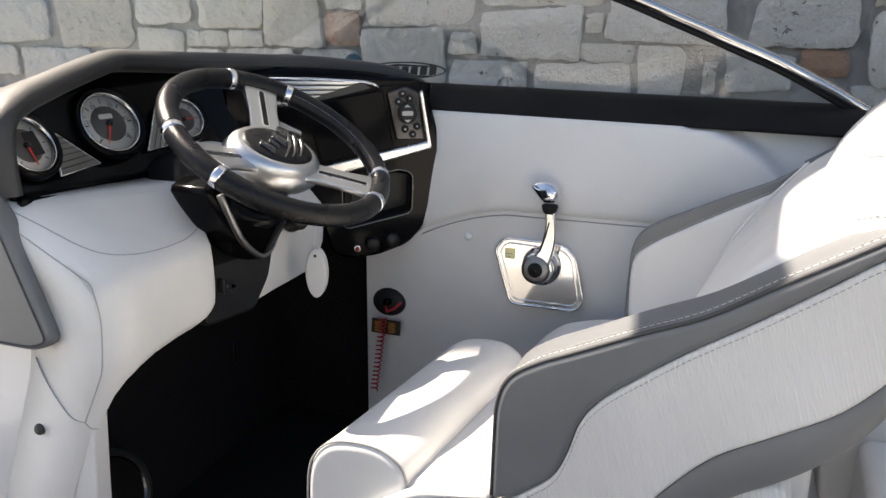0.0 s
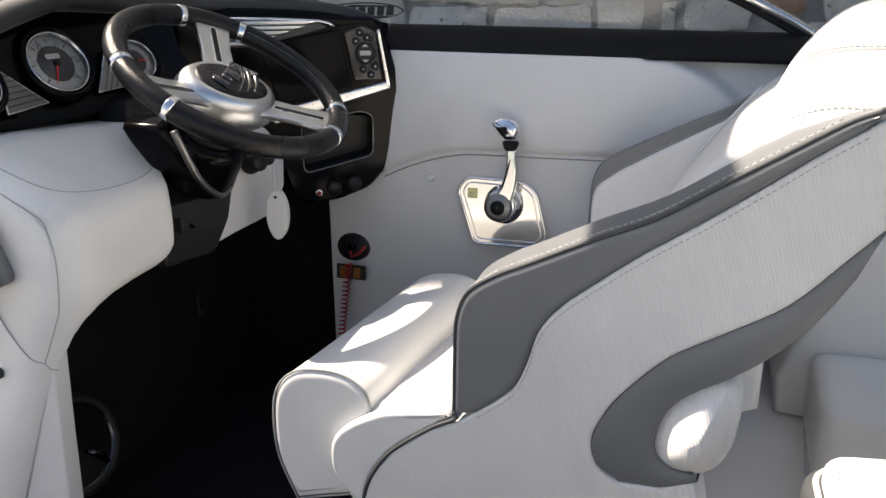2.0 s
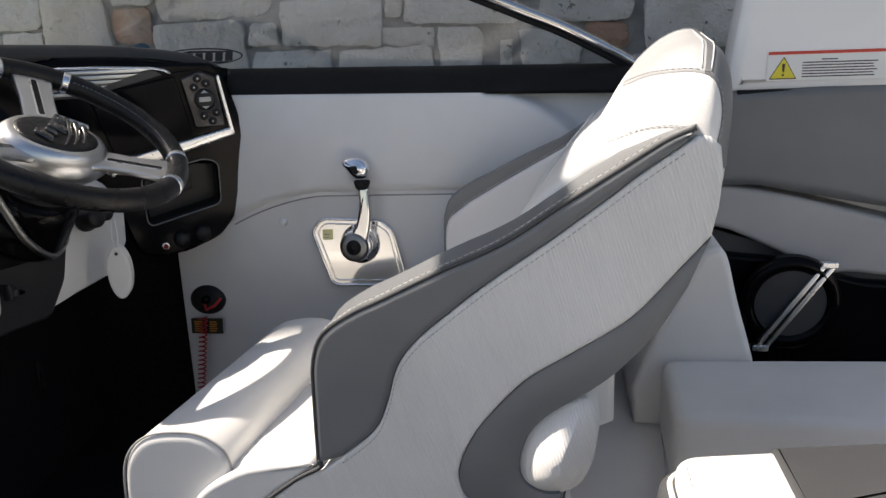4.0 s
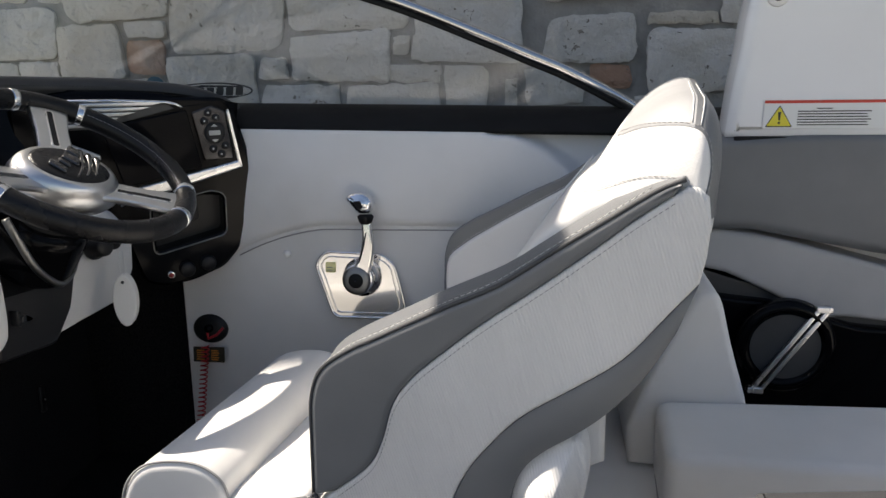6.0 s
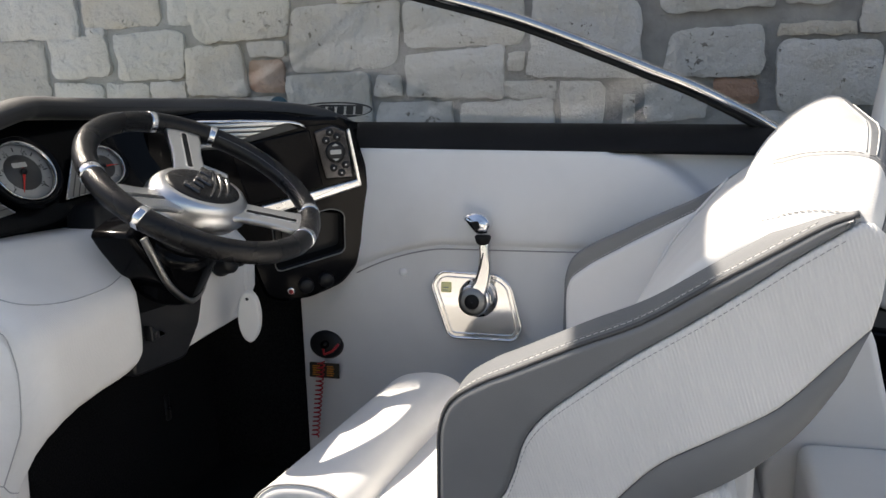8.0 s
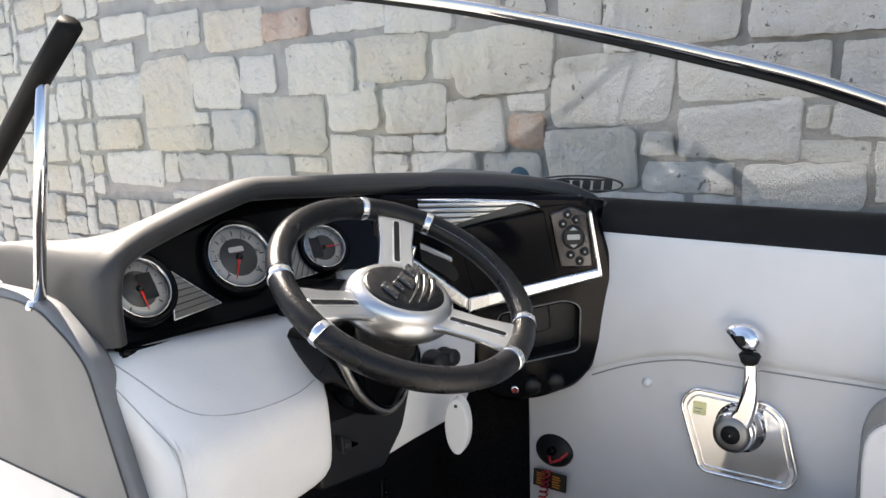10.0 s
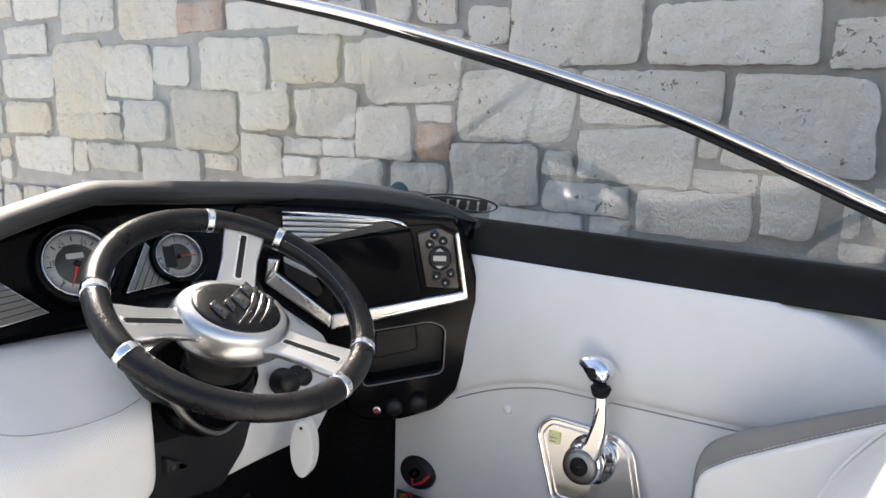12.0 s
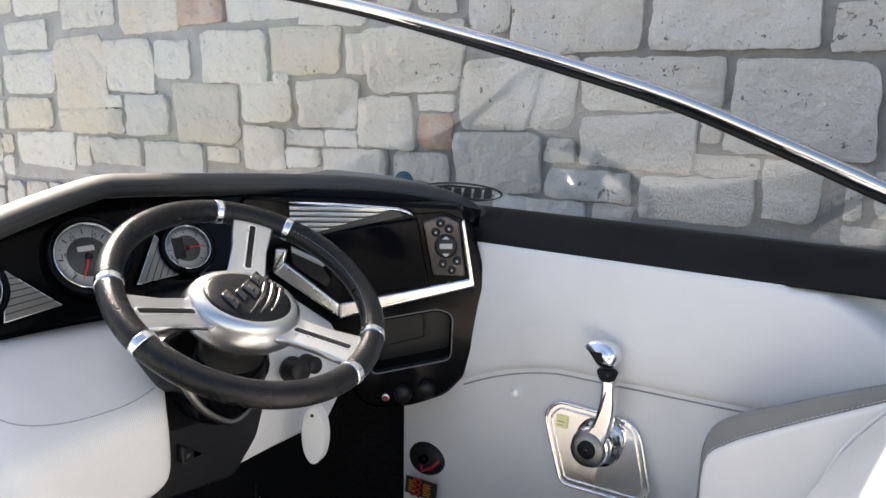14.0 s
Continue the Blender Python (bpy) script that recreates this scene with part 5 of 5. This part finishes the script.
# Piping and stitching on the port side.
spart("piping", tube([SEAT(x, z, 0.003) for x, z in c2(WING_TOP)], 0.0024, 6), DARKGREY, "dark piping along the wing")
spart("piping", tube([SEAT(x, z, 0.002) for x, z in c2([(-0.219, 0.445), (-0.217, 0.436), (-0.250, 0.415), (-0.306, 0.367), (-0.336, 0.323), (-0.349, 0.287), (-0.356, 0.22)])], 0.0026, 6), DARKGREY, "dark piping round the cushion side")
spart("stitching", stitches([SEAT(x + 0.002, z - 0.006, 0.0) for x, z in c2(WING_LOW[::-1])]), THREAD, "grey stitching")
spart("stitching", stitches([SEAT(x, z + 0.005, 0.0) for x, z in c2(BAND_UP)]), THREAD_W)
spart("stitching", stitches([near_wing(x - 0.002, z + 0.0012, 0.012) for x, z in c2(WING_TOP[3:-1])], 0.005), THREAD_W)
spart("stitching", stitches([near_wing(x, z + 0.0012, 0.018) for x, z in c2(WING_TOP[3:-1])], 0.005), THREAD)

# ---- aft of the seat ----
seatback = thing("lounge_divider", "white vinyl padded divider of the rear lounge", "boat seat", (0.27, 1.12, 0.0))
sb = c2([(0.165, 0.36), (0.205, 0.47), (0.250, 0.560), (0.272, 0.580), (0.292, 0.572), (0.312, 0.50), (0.345, 0.385), (0.35, 0.30), (0.17, 0.30)], 4)
under(part("pad", puff(sb, XZ, 1.10, 1.30, 0.010, 5), WHITE), seatback)
under(part("piping", tube([(x, 1.101, z) for x, z in offset_ring([Vector(q) for q in sb], 0.010)[4:28]], 0.0012, 5), THREAD_W, None, "sewn edge"), seatback)
lounge = thing("lounge_cushion", "white vinyl rear lounge seat cushion", "boat seat", (0.5, 1.0, 0.0))
lc = rounded([(0.200, 0.925), (0.206, 1.10), (0.9, 1.125), (0.9, 0.90)], 0.025, 5)
under(part("cushion", puff(lc, on("xy"), 0.413, 0.30, 0.016, 5), WHITE), lounge)
under(part("base", block((0.21, 0.92, 0.0), (0.9, 1.10, 0.31), 0.01), GEL, None, "white fibreglass seat base"), lounge)
rear = thing("rear_cushion", "white and grey vinyl cushion in the sun", "boat seat", (0.35, 0.56, 0.0))
rc = rounded([(0.146, 0.552), (0.146, 0.622), (0.262, 0.640), (0.262, 0.538)], 0.024, 6)
rg = rounded([(0.231, 0.541), (0.231, 0.635), (0.62, 0.690), (0.62, 0.520)], 0.004, 3)
under(part("cushion", puff(rc, on("xy"), 0.54, 0.512, 0.010, 5), WHITE, None, "white sunlit end"), rear)
under(part("cushion", puff(rg, on("xy"), 0.543, 0.512, 0.006, 4), DARKGREY, None, "dark grey middle section"), rear)
under(part("piping", tube([(q.x, q.y, 0.520) for q in offset_ring([Vector(p) for p in rc], -0.004) if q.x < 0.232], 0.003, 6), WHITE, None, "white piping"), rear)
under(part("stitching", stitches([(q.x, q.y, 0.5395) for q in offset_ring([Vector(p) for p in rc], 0.009) if q.x < 0.230], 0.005, 0.003, 0.0007), DARKGREY, None, "dark stitching"), rear)
rc = rounded([(0.146, 0.552), (0.146, 0.622), (0.62, 0.690), (0.62, 0.520)], 0.024, 6)
under(part("side", puff(offset_ring([Vector(p) for p in rc], -0.014), on("xy"), 0.522, 0.44, 0.012, 5), DARKGREY, None, "dark grey side"), rear)
under(part("base", block((0.170, 0.565, 0.0), (0.60, 0.612, 0.441), 0.01), GEL, None, "white fibreglass base"), rear)
# Moulded liner behind the seat, a soft ramp up to the side.
ramp = []
for i in range(15):
    y = 0.70 + 0.86 * i / 14
    k = min(1.0, max(0.0, (y - 0.72) / 0.42))
    z = 0.03 + 0.27 * (3 * k * k - 2 * k ** 3)
    ramp.append([(x, y, z + dz) for x, dz in ((-0.02, -0.03), (0.0, -0.008), (0.02, 0.0), (0.12, 0.003), (0.24, 0.0), (0.34, 0.0))])
sheet("wall_liner", loft(ramp, 0.03, (0, 0, -1)), GEL, "white fibreglass liner behind the helm seat", "liner")

coaming = thing("coaming_bolster", "grey padded vinyl coaming along the aft cockpit", "side panel", (0.6, 1.45, 0.6))
under(part("upper", puff(c2([(0.20, 0.60), (0.20, 0.765), (1.2, 0.755), (1.2, 0.52), (0.75, 0.545), (0.40, 0.605)], 3), XZ, 1.402, 1.54, 0.02, 5), GREY, None, "grey vinyl upper roll"), coaming)
under(part("middle", puff(c2([(0.20, 0.555), (0.20, 0.612), (0.373, 0.600), (0.47, 0.583), (0.573, 0.557), (0.75, 0.52), (1.2, 0.50), (1.2, 0.40), (0.70, 0.43), (0.585, 0.440), (0.554, 0.438), (0.519, 0.448), (0.448, 0.483), (0.366, 0.521)], 3), XZ, 1.418, 1.53, 0.010, 4), LIGHTGREY, None, "pale grey vinyl middle roll"), coaming)
under(part("lower", puff(rounded([(0.20, 0.42), (0.20, 0.57), (0.36, 0.53), (0.60, 0.445), (1.2, 0.41), (1.2, 0.36)], 0.008), XZ, 1.435, 1.52, 0.006, 3), DARKGREY, None, "dark grey vinyl strip"), coaming)

spk = thing("side_speaker", "black gloss speaker panel with a polished metal bar", "speaker", (0.5, 1.39, 0.40))
SPK = tilted((0, 0, 0), (0, -1, 0.0))
under(part("panel", puff(rounded([(0.30, 0.26), (0.305, 0.485), (0.383, 0.475), (0.447, 0.469), (0.527, 0.446), (0.60, 0.425), (1.0, 0.40), (1.0, 0.26)], 0.015), XZ, 1.405, 1.45, 0.006, 3), GLOSS, None, "black gloss panel"), spk)
part("ring", lathe([(0.062, 0.0), (0.064, 0.016), (0.075, 0.020), (0.086, 0.014), (0.090, 0.0)], lambda a, b, d: SPK(a - 0.03, b - 0.005, d + 0.0), 40), GLOSS, spk, "black speaker ring")
part("cone", lathe([(0.0, 0.004), (0.03, 0.006), (0.062, 0.012)], lambda a, b, d: SPK(a - 0.03, b - 0.005, d), 36), DARKGREY, spk, "dark grey speaker grille")
bar = thing("grab_bar", "polished metal bar across the speaker", "trim bar", (0.47, 1.372, 0.40))
BA = tilted((0, 0, 0), (0, -1, 0.1))
for off in (-0.008, 0.008):
    part("rod", puff([(-0.055 + off, -0.085), (-0.045 + off, -0.085), (0.065 + off, 0.068), (0.055 + off, 0.068)], BA, 0.006, -0.006, 0.002, 2), POLISHED, bar, "polished rod")
for u, v in ((0.06, 0.068), (-0.05, -0.085)):
    part("end", puff(rect(u - 0.014, v - 0.006, u + 0.014, v + 0.006, 0.003), BA, 0.0065, -0.012, 0.002, 2), POLISHED, bar)

# Wakeboard tower leg with its warning label.
tower = thing("tower_leg", "white fibreglass tower leg standing on the gunwale", "tower leg", (0.6, 1.45, 0.77))
leg = c2([(0.345, 0.770), (0.352, 0.846), (0.362, 0.92), (0.372, 1.0), (0.42, 1.25), (0.60, 1.75), (1.05, 1.75), (0.90, 1.25), (0.86, 0.77)], 4)
under(part("leg", puff(leg, XZ, 1.40, 1.49, 0.018, 5), GEL), tower)
# Tube added above the leg, only to carry the arm below.
arch = [(0.95, 1.46, 1.72), (0.60, 1.62, 1.90), (0.0, 1.70, 1.99), (-1.0, 1.72, 2.0)]
under(part("side_tube", tube(curve(arch, 6), 0.028, 12), GEL, None, "white tower tube added to carry the shade arm"), tower)
# Made-up arm, placed so its shadow crosses the seat's near wing.
under(part("rack_arm", block((-1.125, 0.885, 1.975), (-0.945, 1.75, 2.025), 0.02, 3), GEL, None, "white arm added overhead to shade the seat"), tower)
under(part("foot_gasket", block((0.36, 1.405, 0.762), (0.85, 1.49, 0.772), 0.002), RUBBER, None, "black gasket"), tower)
under(part("bolt", lathe([(0.0, 0.004), (0.008, 0.004), (0.009, 0.0)], lambda a, b, d: Vector((0.412 + a, 1.398 - d, 1.005 + b)), 16), INK, None, "dark bolt head"), tower)
under(part("bolt_washer", lathe([(0.009, 0.003), (0.016, 0.003), (0.018, 0.0)], lambda a, b, d: Vector((0.412 + a, 1.399 - d, 1.005 + b)), 20), PAPER, None, "white washer"), tower)
label = thing("warning_label", "white warning label with red bar and yellow triangle", "warning label", (0.404, 1.3985, 0.787))
part("paper", block((0, -0.0006, 0), (0.20, 0, 0.048), 0), PAPER, label, smooth=False)
part("red_bar", block((0.001, -0.0012, 0.0425), (0.199, -0.0006, 0.0475), 0), REDBAR, label, smooth=False)
bm = puff(rounded([(0.006, 0.004), (0.046, 0.004), (0.026, 0.037)], 0.002), on("xz"), -0.0016, -0.0004, 0.0003, 1)
part("triangle", bm, YELLOW, label, "yellow warning triangle")
bm = puff(rounded([(0.0035, 0.0022), (0.0485, 0.0022), (0.026, 0.0395)], 0.002), on("xz"), -0.0010, -0.0004, 0.0002, 1)
part("triangle_edge", bm, INK, label)
part("exclamation_mark", puff(rounded([(0.0245, 0.014), (0.0275, 0.014), (0.0285, 0.028), (0.0235, 0.028)], 0.001), on("xz"), -0.002, -0.001, 0.0002, 1), INK, label)
part("exclamation_mark", puff(circle(0.002, 10, 0.026, 0.0095), on("xz"), -0.002, -0.001, 0.0002, 1), INK, label)
random.seed(4)
for k in range(7):
    part("print_line", block((0.056 + (0.03 if k == 6 else 0), -0.0011, 0.005 + 0.0046 * k), (0.056 + (0.055 if k == 6 else 0.11 + 0.02 * random.random()), -0.0005, 0.0068 + 0.0046 * k), 0), INK, label, smooth=False)

# ---- glass stickers, seen from behind ----
stk = thing("oval_sticker", "black oval emblem sticker on the windshield glass", "sticker", (-0.675, 1.590, 0.852))
SP = tilted((0, 0, 0), (0.08, -1, 0))
o2 = circle(0.088, 40, ry=0.0165)
ringbm = tube([SP(u, v, 0) for u, v in o2], 0.0024, 5, closed=True, squash=0.3)
part("outline", ringbm, INK, stk)
part("swoosh", puff(rounded([(-0.086, 0.004), (-0.02, 0.013), (0.07, 0.010), (0.07, 0.007), (-0.02, 0.008), (-0.07, 0.0)], 0.002), SP, 0.0004, -0.0004, 0.0001, 1), INK, stk)
for k in range(7):
    u = -0.075 + 0.021 * k
    part("block_mark", puff(rounded([(u, -0.0095), (u + 0.016, -0.0095), (u + 0.0185, 0.0075), (u + 0.0025, 0.0075)], 0.003), SP, 0.0004, -0.0004, 0.0001, 1), INK, stk)
part("swoosh", puff(rounded([(-0.115, 0.013), (-0.098, 0.012), (-0.072, -0.004), (-0.086, -0.010), (-0.094, -0.002), (-0.108, 0.004)], 0.002), SP, 0.0004, -0.0004, 0.0001, 1), INK, stk)
part("block_mark", puff(rounded([(-0.05, -0.014), (0.05, -0.014), (0.06, -0.010), (-0.06, -0.010)], 0.001), SP, 0.0004, -0.0004, 0.0001, 1), INK, stk)
disc = thing("round_sticker", "dark teal round sticker on the windshield glass", "sticker", (-0.800, 1.588, 0.862))
part("disc", lathe([(0.0, 0.0008), (0.022, 0.0008), (0.0225, 0.0), (0.0, 0.0)], SP, 32), TEAL, disc)
part("disc_print", puff(rect(-0.010, -0.004, 0.010, 0.002, 0.001), SP, 0.0014, 0.0006, 0.0002, 1), INK, disc)

# ---- windshield post by the walk-through ----
post = thing("windshield_post", "chrome post of the walk-through windshield frame", "windshield post", (-1.022, 0.735, 0.78))
under(part("rod", tube([(-1.024, 0.735, 0.770), (-0.977, 0.735, 0.935), (-0.929, 0.735, 1.085)], 0.008, 14), CHROME, None), post)
under(part("foot", lathe([(0.012, 0.012), (0.016, 0.004), (0.016, 0.0)], lambda a, b, d: Vector((-1.024 + a, 0.735 + b, 0.778 + d)), 18), CHROME, None), post)
under(part("top_frame", tube([(-1.30, 0.735, 0.82), (-1.06, 0.735, 0.985), (-0.93, 0.735, 1.075), (-0.86, 0.735, 1.12)], 0.014, 10), BLACK_VINYL, None, "dark windshield frame"), post)

# ---- footwell speaker ----
fsp = thing("footwell_speaker", "footwell speaker with a black ring and polished spokes", "speaker", (-0.945, 0.880, 0.172))
FS = tilted((0, 0, 0), (0.95, -0.10, 0.30))
part("ring", lathe([(0.066, -0.05), (0.070, 0.010), (0.074, 0.018), (0.082, 0.020), (0.089, 0.012), (0.092, 0.0), (0.092, -0.07)], FS, 48), PLASTIC, fsp, "black speaker ring")
part("ring_trim", lathe([(0.069, 0.012), (0.072, 0.018), (0.075, 0.018), (0.076, 0.014)], FS, 48), DARK_CHROME, fsp, "thin bright ring")
part("cone", lathe([(0.0, -0.005), (0.018, -0.008), (0.03, -0.03), (0.067, -0.012)], FS, 32), PLASTIC, fsp, "black speaker cone")
for k in range(3):
    a = radians(70 + 120 * k)
    part("spoke", tube([FS(0.018 * math.cos(a), 0.018 * math.sin(a), 0.010), FS(0.04 * math.cos(a + 0.12), 0.04 * math.sin(a + 0.12), 0.015), FS(0.071 * math.cos(a), 0.071 * math.sin(a), 0.013)], 0.0045, 8, squash=1.6), DARK_CHROME, fsp, "dark chrome spoke")
latch = thing("footwell_latch", "small black latch on the carpeted bulkhead", "latch", (-1.02, 1.372, 0.227))
part("plate", block((0.0, -0.008, -0.03), (0.006, 0.008, 0.03), 0.003), PLASTIC, latch)
part("pin", lathe([(0.0, 0.012), (0.004, 0.011), (0.005, 0.004)], on("yz"), 12), DARK_CHROME, latch, "bright pin")

# ---- stone wall ----
placed = []


def stone_mesh(w, h, seed, deep=0.030):
    """A rough squared stone: broken outline, chipped corners, rock face."""
    rnd = random.Random(seed)
    nx, nz = max(5, min(26, int(w / 0.0135))), max(4, min(16, int(h / 0.0135)))
    off = Vector((rnd.uniform(0, 90), rnd.uniform(0, 90), 0))
    big = min(w, h)
    pull = [(rnd.uniform(-0.05, 0.09) * big, rnd.uniform(-0.05, 0.09) * big) for _ in range(4)]
    chip = [rnd.choice((0.06, 0.09, 0.14, 0.22)) * big for _ in range(4)]
    lift, lean = rnd.uniform(-0.005, 0.009), rnd.uniform(-0.03, 0.03)
    bm = bmesh.new()
    grid = []
    for j in range(nz + 1):
        row = []
        for i in range(nx + 1):
            x, z = (i / nx - 0.5) * w, (j / nz - 0.5) * h
            c = (1 if x > 0 else 0) + (2 if z > 0 else 0)
            r = chip[c]
            a, b = (abs(x) - (w / 2 - r)) / r, (abs(z) - (h / 2 - r)) / r
            if a > 0 and b > 0:
                a, b = a * math.sqrt(1 - b * b / 2), b * math.sqrt(1 - a * a / 2)
                x, z = math.copysign(w / 2 - r + a * r, x), math.copysign(h / 2 - r + b * r, z)
            s, t = x / w + 0.5, z / h + 0.5
            x -= sum(p[0] * (s if k & 1 else s - 1) * (t if k & 2 else 1 - t) for k, p in enumerate(pull))
            z -= sum(p[1] * (t if k & 2 else t - 1) * (s if k & 1 else 1 - s) for k, p in enumerate(pull))
            rim = min(i, nx - i, j, nz - j)
            wob = noise.noise_vector(Vector((x * 20, z * 20, 0)) + off)
            jag = noise.noise_vector(Vector((x * 75, z * 75, 3)) + off)
            x += wob.x * 0.007 + jag.x * 0.0042
            z += wob.y * 0.006 + jag.y * 0.0042
            y = -lift + lean * z - 0.008 * noise.noise(Vector((x * 13, z * 13, 5)) + off) - 0.007 * noise.noise(Vector((x * 34, z * 34, 9)) + off) - 0.005 * noise.noise(Vector((x * 90, z * 90, 2)) + off)
            y += (0.0055, 0.0012)[rim] if rim < 2 else 0.0
            row.append(bm.verts.new((x, y, z)))
        grid.append(row)
    for a, b in zip(grid, grid[1:]):
        for i in range(nx):
            bm.faces.new((a[i], a[i + 1], b[i + 1], b[i]))
    rim = grid[0] + [r[-1] for r in grid[1:]] + grid[-1][::-1][1:] + [r[0] for r in grid[::-1][1:-1]]
    lower = [bm.verts.new((v.co.x * 1.005, deep, v.co.z * 1.005)) for v in rim]
    k = len(rim)
    for i in range(k):
        bm.faces.new((rim[i], lower[i], lower[(i + 1) % k], rim[(i + 1) % k]))
        e = bm.edges.get((rim[i], rim[(i + 1) % k]))
        e.smooth = False
    return bm


def wall_stone(x0, z0, x1, z1, material):
    placed.append((x0, z0, x1, z1))
    bm = stone_mesh(x1 - x0, z1 - z0, len(placed))
    finish(bm)
    me = bpy.data.meshes.new("stone")
    bm.to_mesh(me)
    bm.free()
    me.materials.append(material)
    ob = new("stone", me)
    ob.parent = wall_back
    ob.location = ((x0 + x1) / 2, 2.266, (z0 + z1) / 2)


wall_stone(-3.478, 1.021, -3.084, 1.189, STONE)
wall_stone(-3.467, 0.871, -3.121, 1.004, STONE_TAN)
wall_stone(-3.416, 0.710, -2.986, 0.862, STONE)
wall_stone(-2.975, 0.729, -2.883, 0.850, STONE)
wall_stone(-2.857, 0.736, -2.534, 0.853, STONE_GREY)
wall_stone(-2.520, 0.715, -2.188, 0.852, STONE_GREY)
wall_stone(-3.084, 0.864, -2.750, 0.972, STONE_TAN)
wall_stone(-2.744, 0.868, -2.635, 0.963, STONE_DUN)
wall_stone(-2.732, 0.969, -2.642, 1.017, STONE)
wall_stone(-2.621, 0.863, -2.361, 1.017, STONE_GREY)
wall_stone(-2.343, 0.844, -1.993, 1.070, STONE_DUN)
wall_stone(-3.089, 0.971, -2.733, 1.260, STONE_TAN)
wall_stone(-2.746, 1.024, -2.438, 1.221, STONE)
wall_stone(-2.441, 1.074, -2.236, 1.222, STONE)
wall_stone(-2.174, 1.069, -1.836, 1.248, STONE)
wall_stone(-2.273, 1.260, -2.046, 1.363, STONE_RED)
wall_stone(-2.631, 1.243, -2.280, 1.392, STONE_TAN)
wall_stone(-2.999, 1.280, -2.654, 1.417, STONE)
wall_stone(-3.327, 1.340, -3.003, 1.440, STONE)
wall_stone(-3.445, 1.199, -3.119, 1.322, STONE)
wall_stone(-2.039, 1.261, -1.698, 1.353, STONE)
wall_stone(-1.691, 1.232, -1.429, 1.332, STONE)
wall_stone(-1.836, 1.089, -1.533, 1.234, STONE_TAN)
wall_stone(-1.511, 1.081, -1.440, 1.212, STONE)
wall_stone(-1.438, 1.030, -1.083, 1.234, STONE)
wall_stone(-1.816, 1.058, -1.752, 1.091, STONE)
wall_stone(-1.976, 0.930, -1.749, 1.064, STONE)
wall_stone(-1.980, 0.771, -1.786, 0.919, STONE)
wall_stone(-1.726, 0.921, -1.467, 1.079, STONE)
wall_stone(-1.457, 0.862, -1.249, 1.023, STONE)
wall_stone(-1.768, 0.860, -1.610, 0.913, STONE)
wall_stone(-1.598, 0.857, -1.468, 0.914, STONE)
wall_stone(-1.775, 0.786, -1.622, 0.851, STONE)
wall_stone(-1.619, 0.756, -1.356, 0.854, STONE)
wall_stone(-2.181, 0.780, -2.005, 0.841, STONE)
wall_stone(-1.238, 0.975, -1.111, 1.027, STONE)
wall_stone(-1.247, 0.865, -1.117, 0.967, STONE_RED)
wall_stone(-1.334, 0.771, -1.131, 0.855, STONE)
wall_stone(-1.063, 1.189, -0.942, 1.295, STONE)
wall_stone(-0.925, 1.128, -0.558, 1.331, STONE)
wall_stone(-0.550, 1.122, -0.168, 1.275, STONE)
wall_stone(-0.150, 1.119, -0.019, 1.221, STONE)
wall_stone(-1.092, 0.924, -0.742, 1.127, STONE)
wall_stone(-0.727, 0.992, -0.370, 1.117, STONE)
wall_stone(-0.342, 0.896, -0.050, 1.108, STONE)
wall_stone(-0.727, 0.835, -0.429, 0.982, STONE)
wall_stone(-0.415, 0.915, -0.369, 0.967, STONE)
wall_stone(-0.362, 0.900, -0.281, 0.968, STONE)
wall_stone(-0.430, 0.837, -0.283, 0.889, STONE)
wall_stone(-1.112, 0.747, -0.834, 0.919, STONE)
wall_stone(-0.826, 0.847, -0.737, 0.917, STONE)
wall_stone(-0.828, 0.751, -0.577, 0.832, STONE)
wall_stone(-0.561, 0.717, -0.277, 0.830, STONE)
wall_stone(-0.267, 0.740, -0.138, 0.887, STONE)
wall_stone(-0.980, 0.679, -0.701, 0.753, STONE)
wall_stone(-0.685, 0.698, -0.574, 0.746, STONE)
wall_stone(0.020, 0.883, 0.281, 1.013, STONE)
wall_stone(0.143, 0.809, 0.260, 0.881, STONE_RED)
wall_stone(0.295, 0.796, 0.561, 0.966, STONE)
wall_stone(0.304, 0.982, 0.489, 1.018, STONE_TAN)
wall_stone(0.494, 0.984, 0.571, 1.062, STONE)
wall_stone(-0.038, 0.766, 0.133, 0.871, STONE)
wall_stone(0.279, 0.698, 0.434, 0.790, STONE)

# The rest of the wall, filled with random blocks round those.
CELL, X0, Z0 = 0.05, -5.2, 0.1
NX, NZ = 150, 42
taken = np.zeros((NX, NZ), bool)
for x0, z0, x1, z1 in placed:
    taken[max(0, int((x0 - X0 - 0.012) / CELL)):max(0, int((x1 - X0 + 0.012) / CELL) + 1), max(0, int((z0 - Z0 - 0.012) / CELL)):max(0, int((z1 - Z0 + 0.012) / CELL) + 1)] = True
rnd = random.Random(11)
for j in range(NZ):
    for i in range(NX):
        if taken[i, j]:
            continue
        w, h = rnd.choice((3, 4, 5, 6, 7)), rnd.choice((2, 3, 3, 4))
        while w > 1 and (i + w > NX or taken[i:i + w, j].any()):
            w -= 1
        while h > 1 and (j + h > NZ or taken[i:i + w, j:j + h].any()):
            h -= 1
        taken[i:i + w, j:j + h] = True
        if w * h < 2:
            continue
        g = 0.007
        wall_stone(X0 + i * CELL + g, Z0 + j * CELL + g, X0 + (i + w) * CELL - g, Z0 + (j + h) * CELL - g, rnd.choice((STONE, STONE, STONE, STONE, STONE, STONE_TAN)))
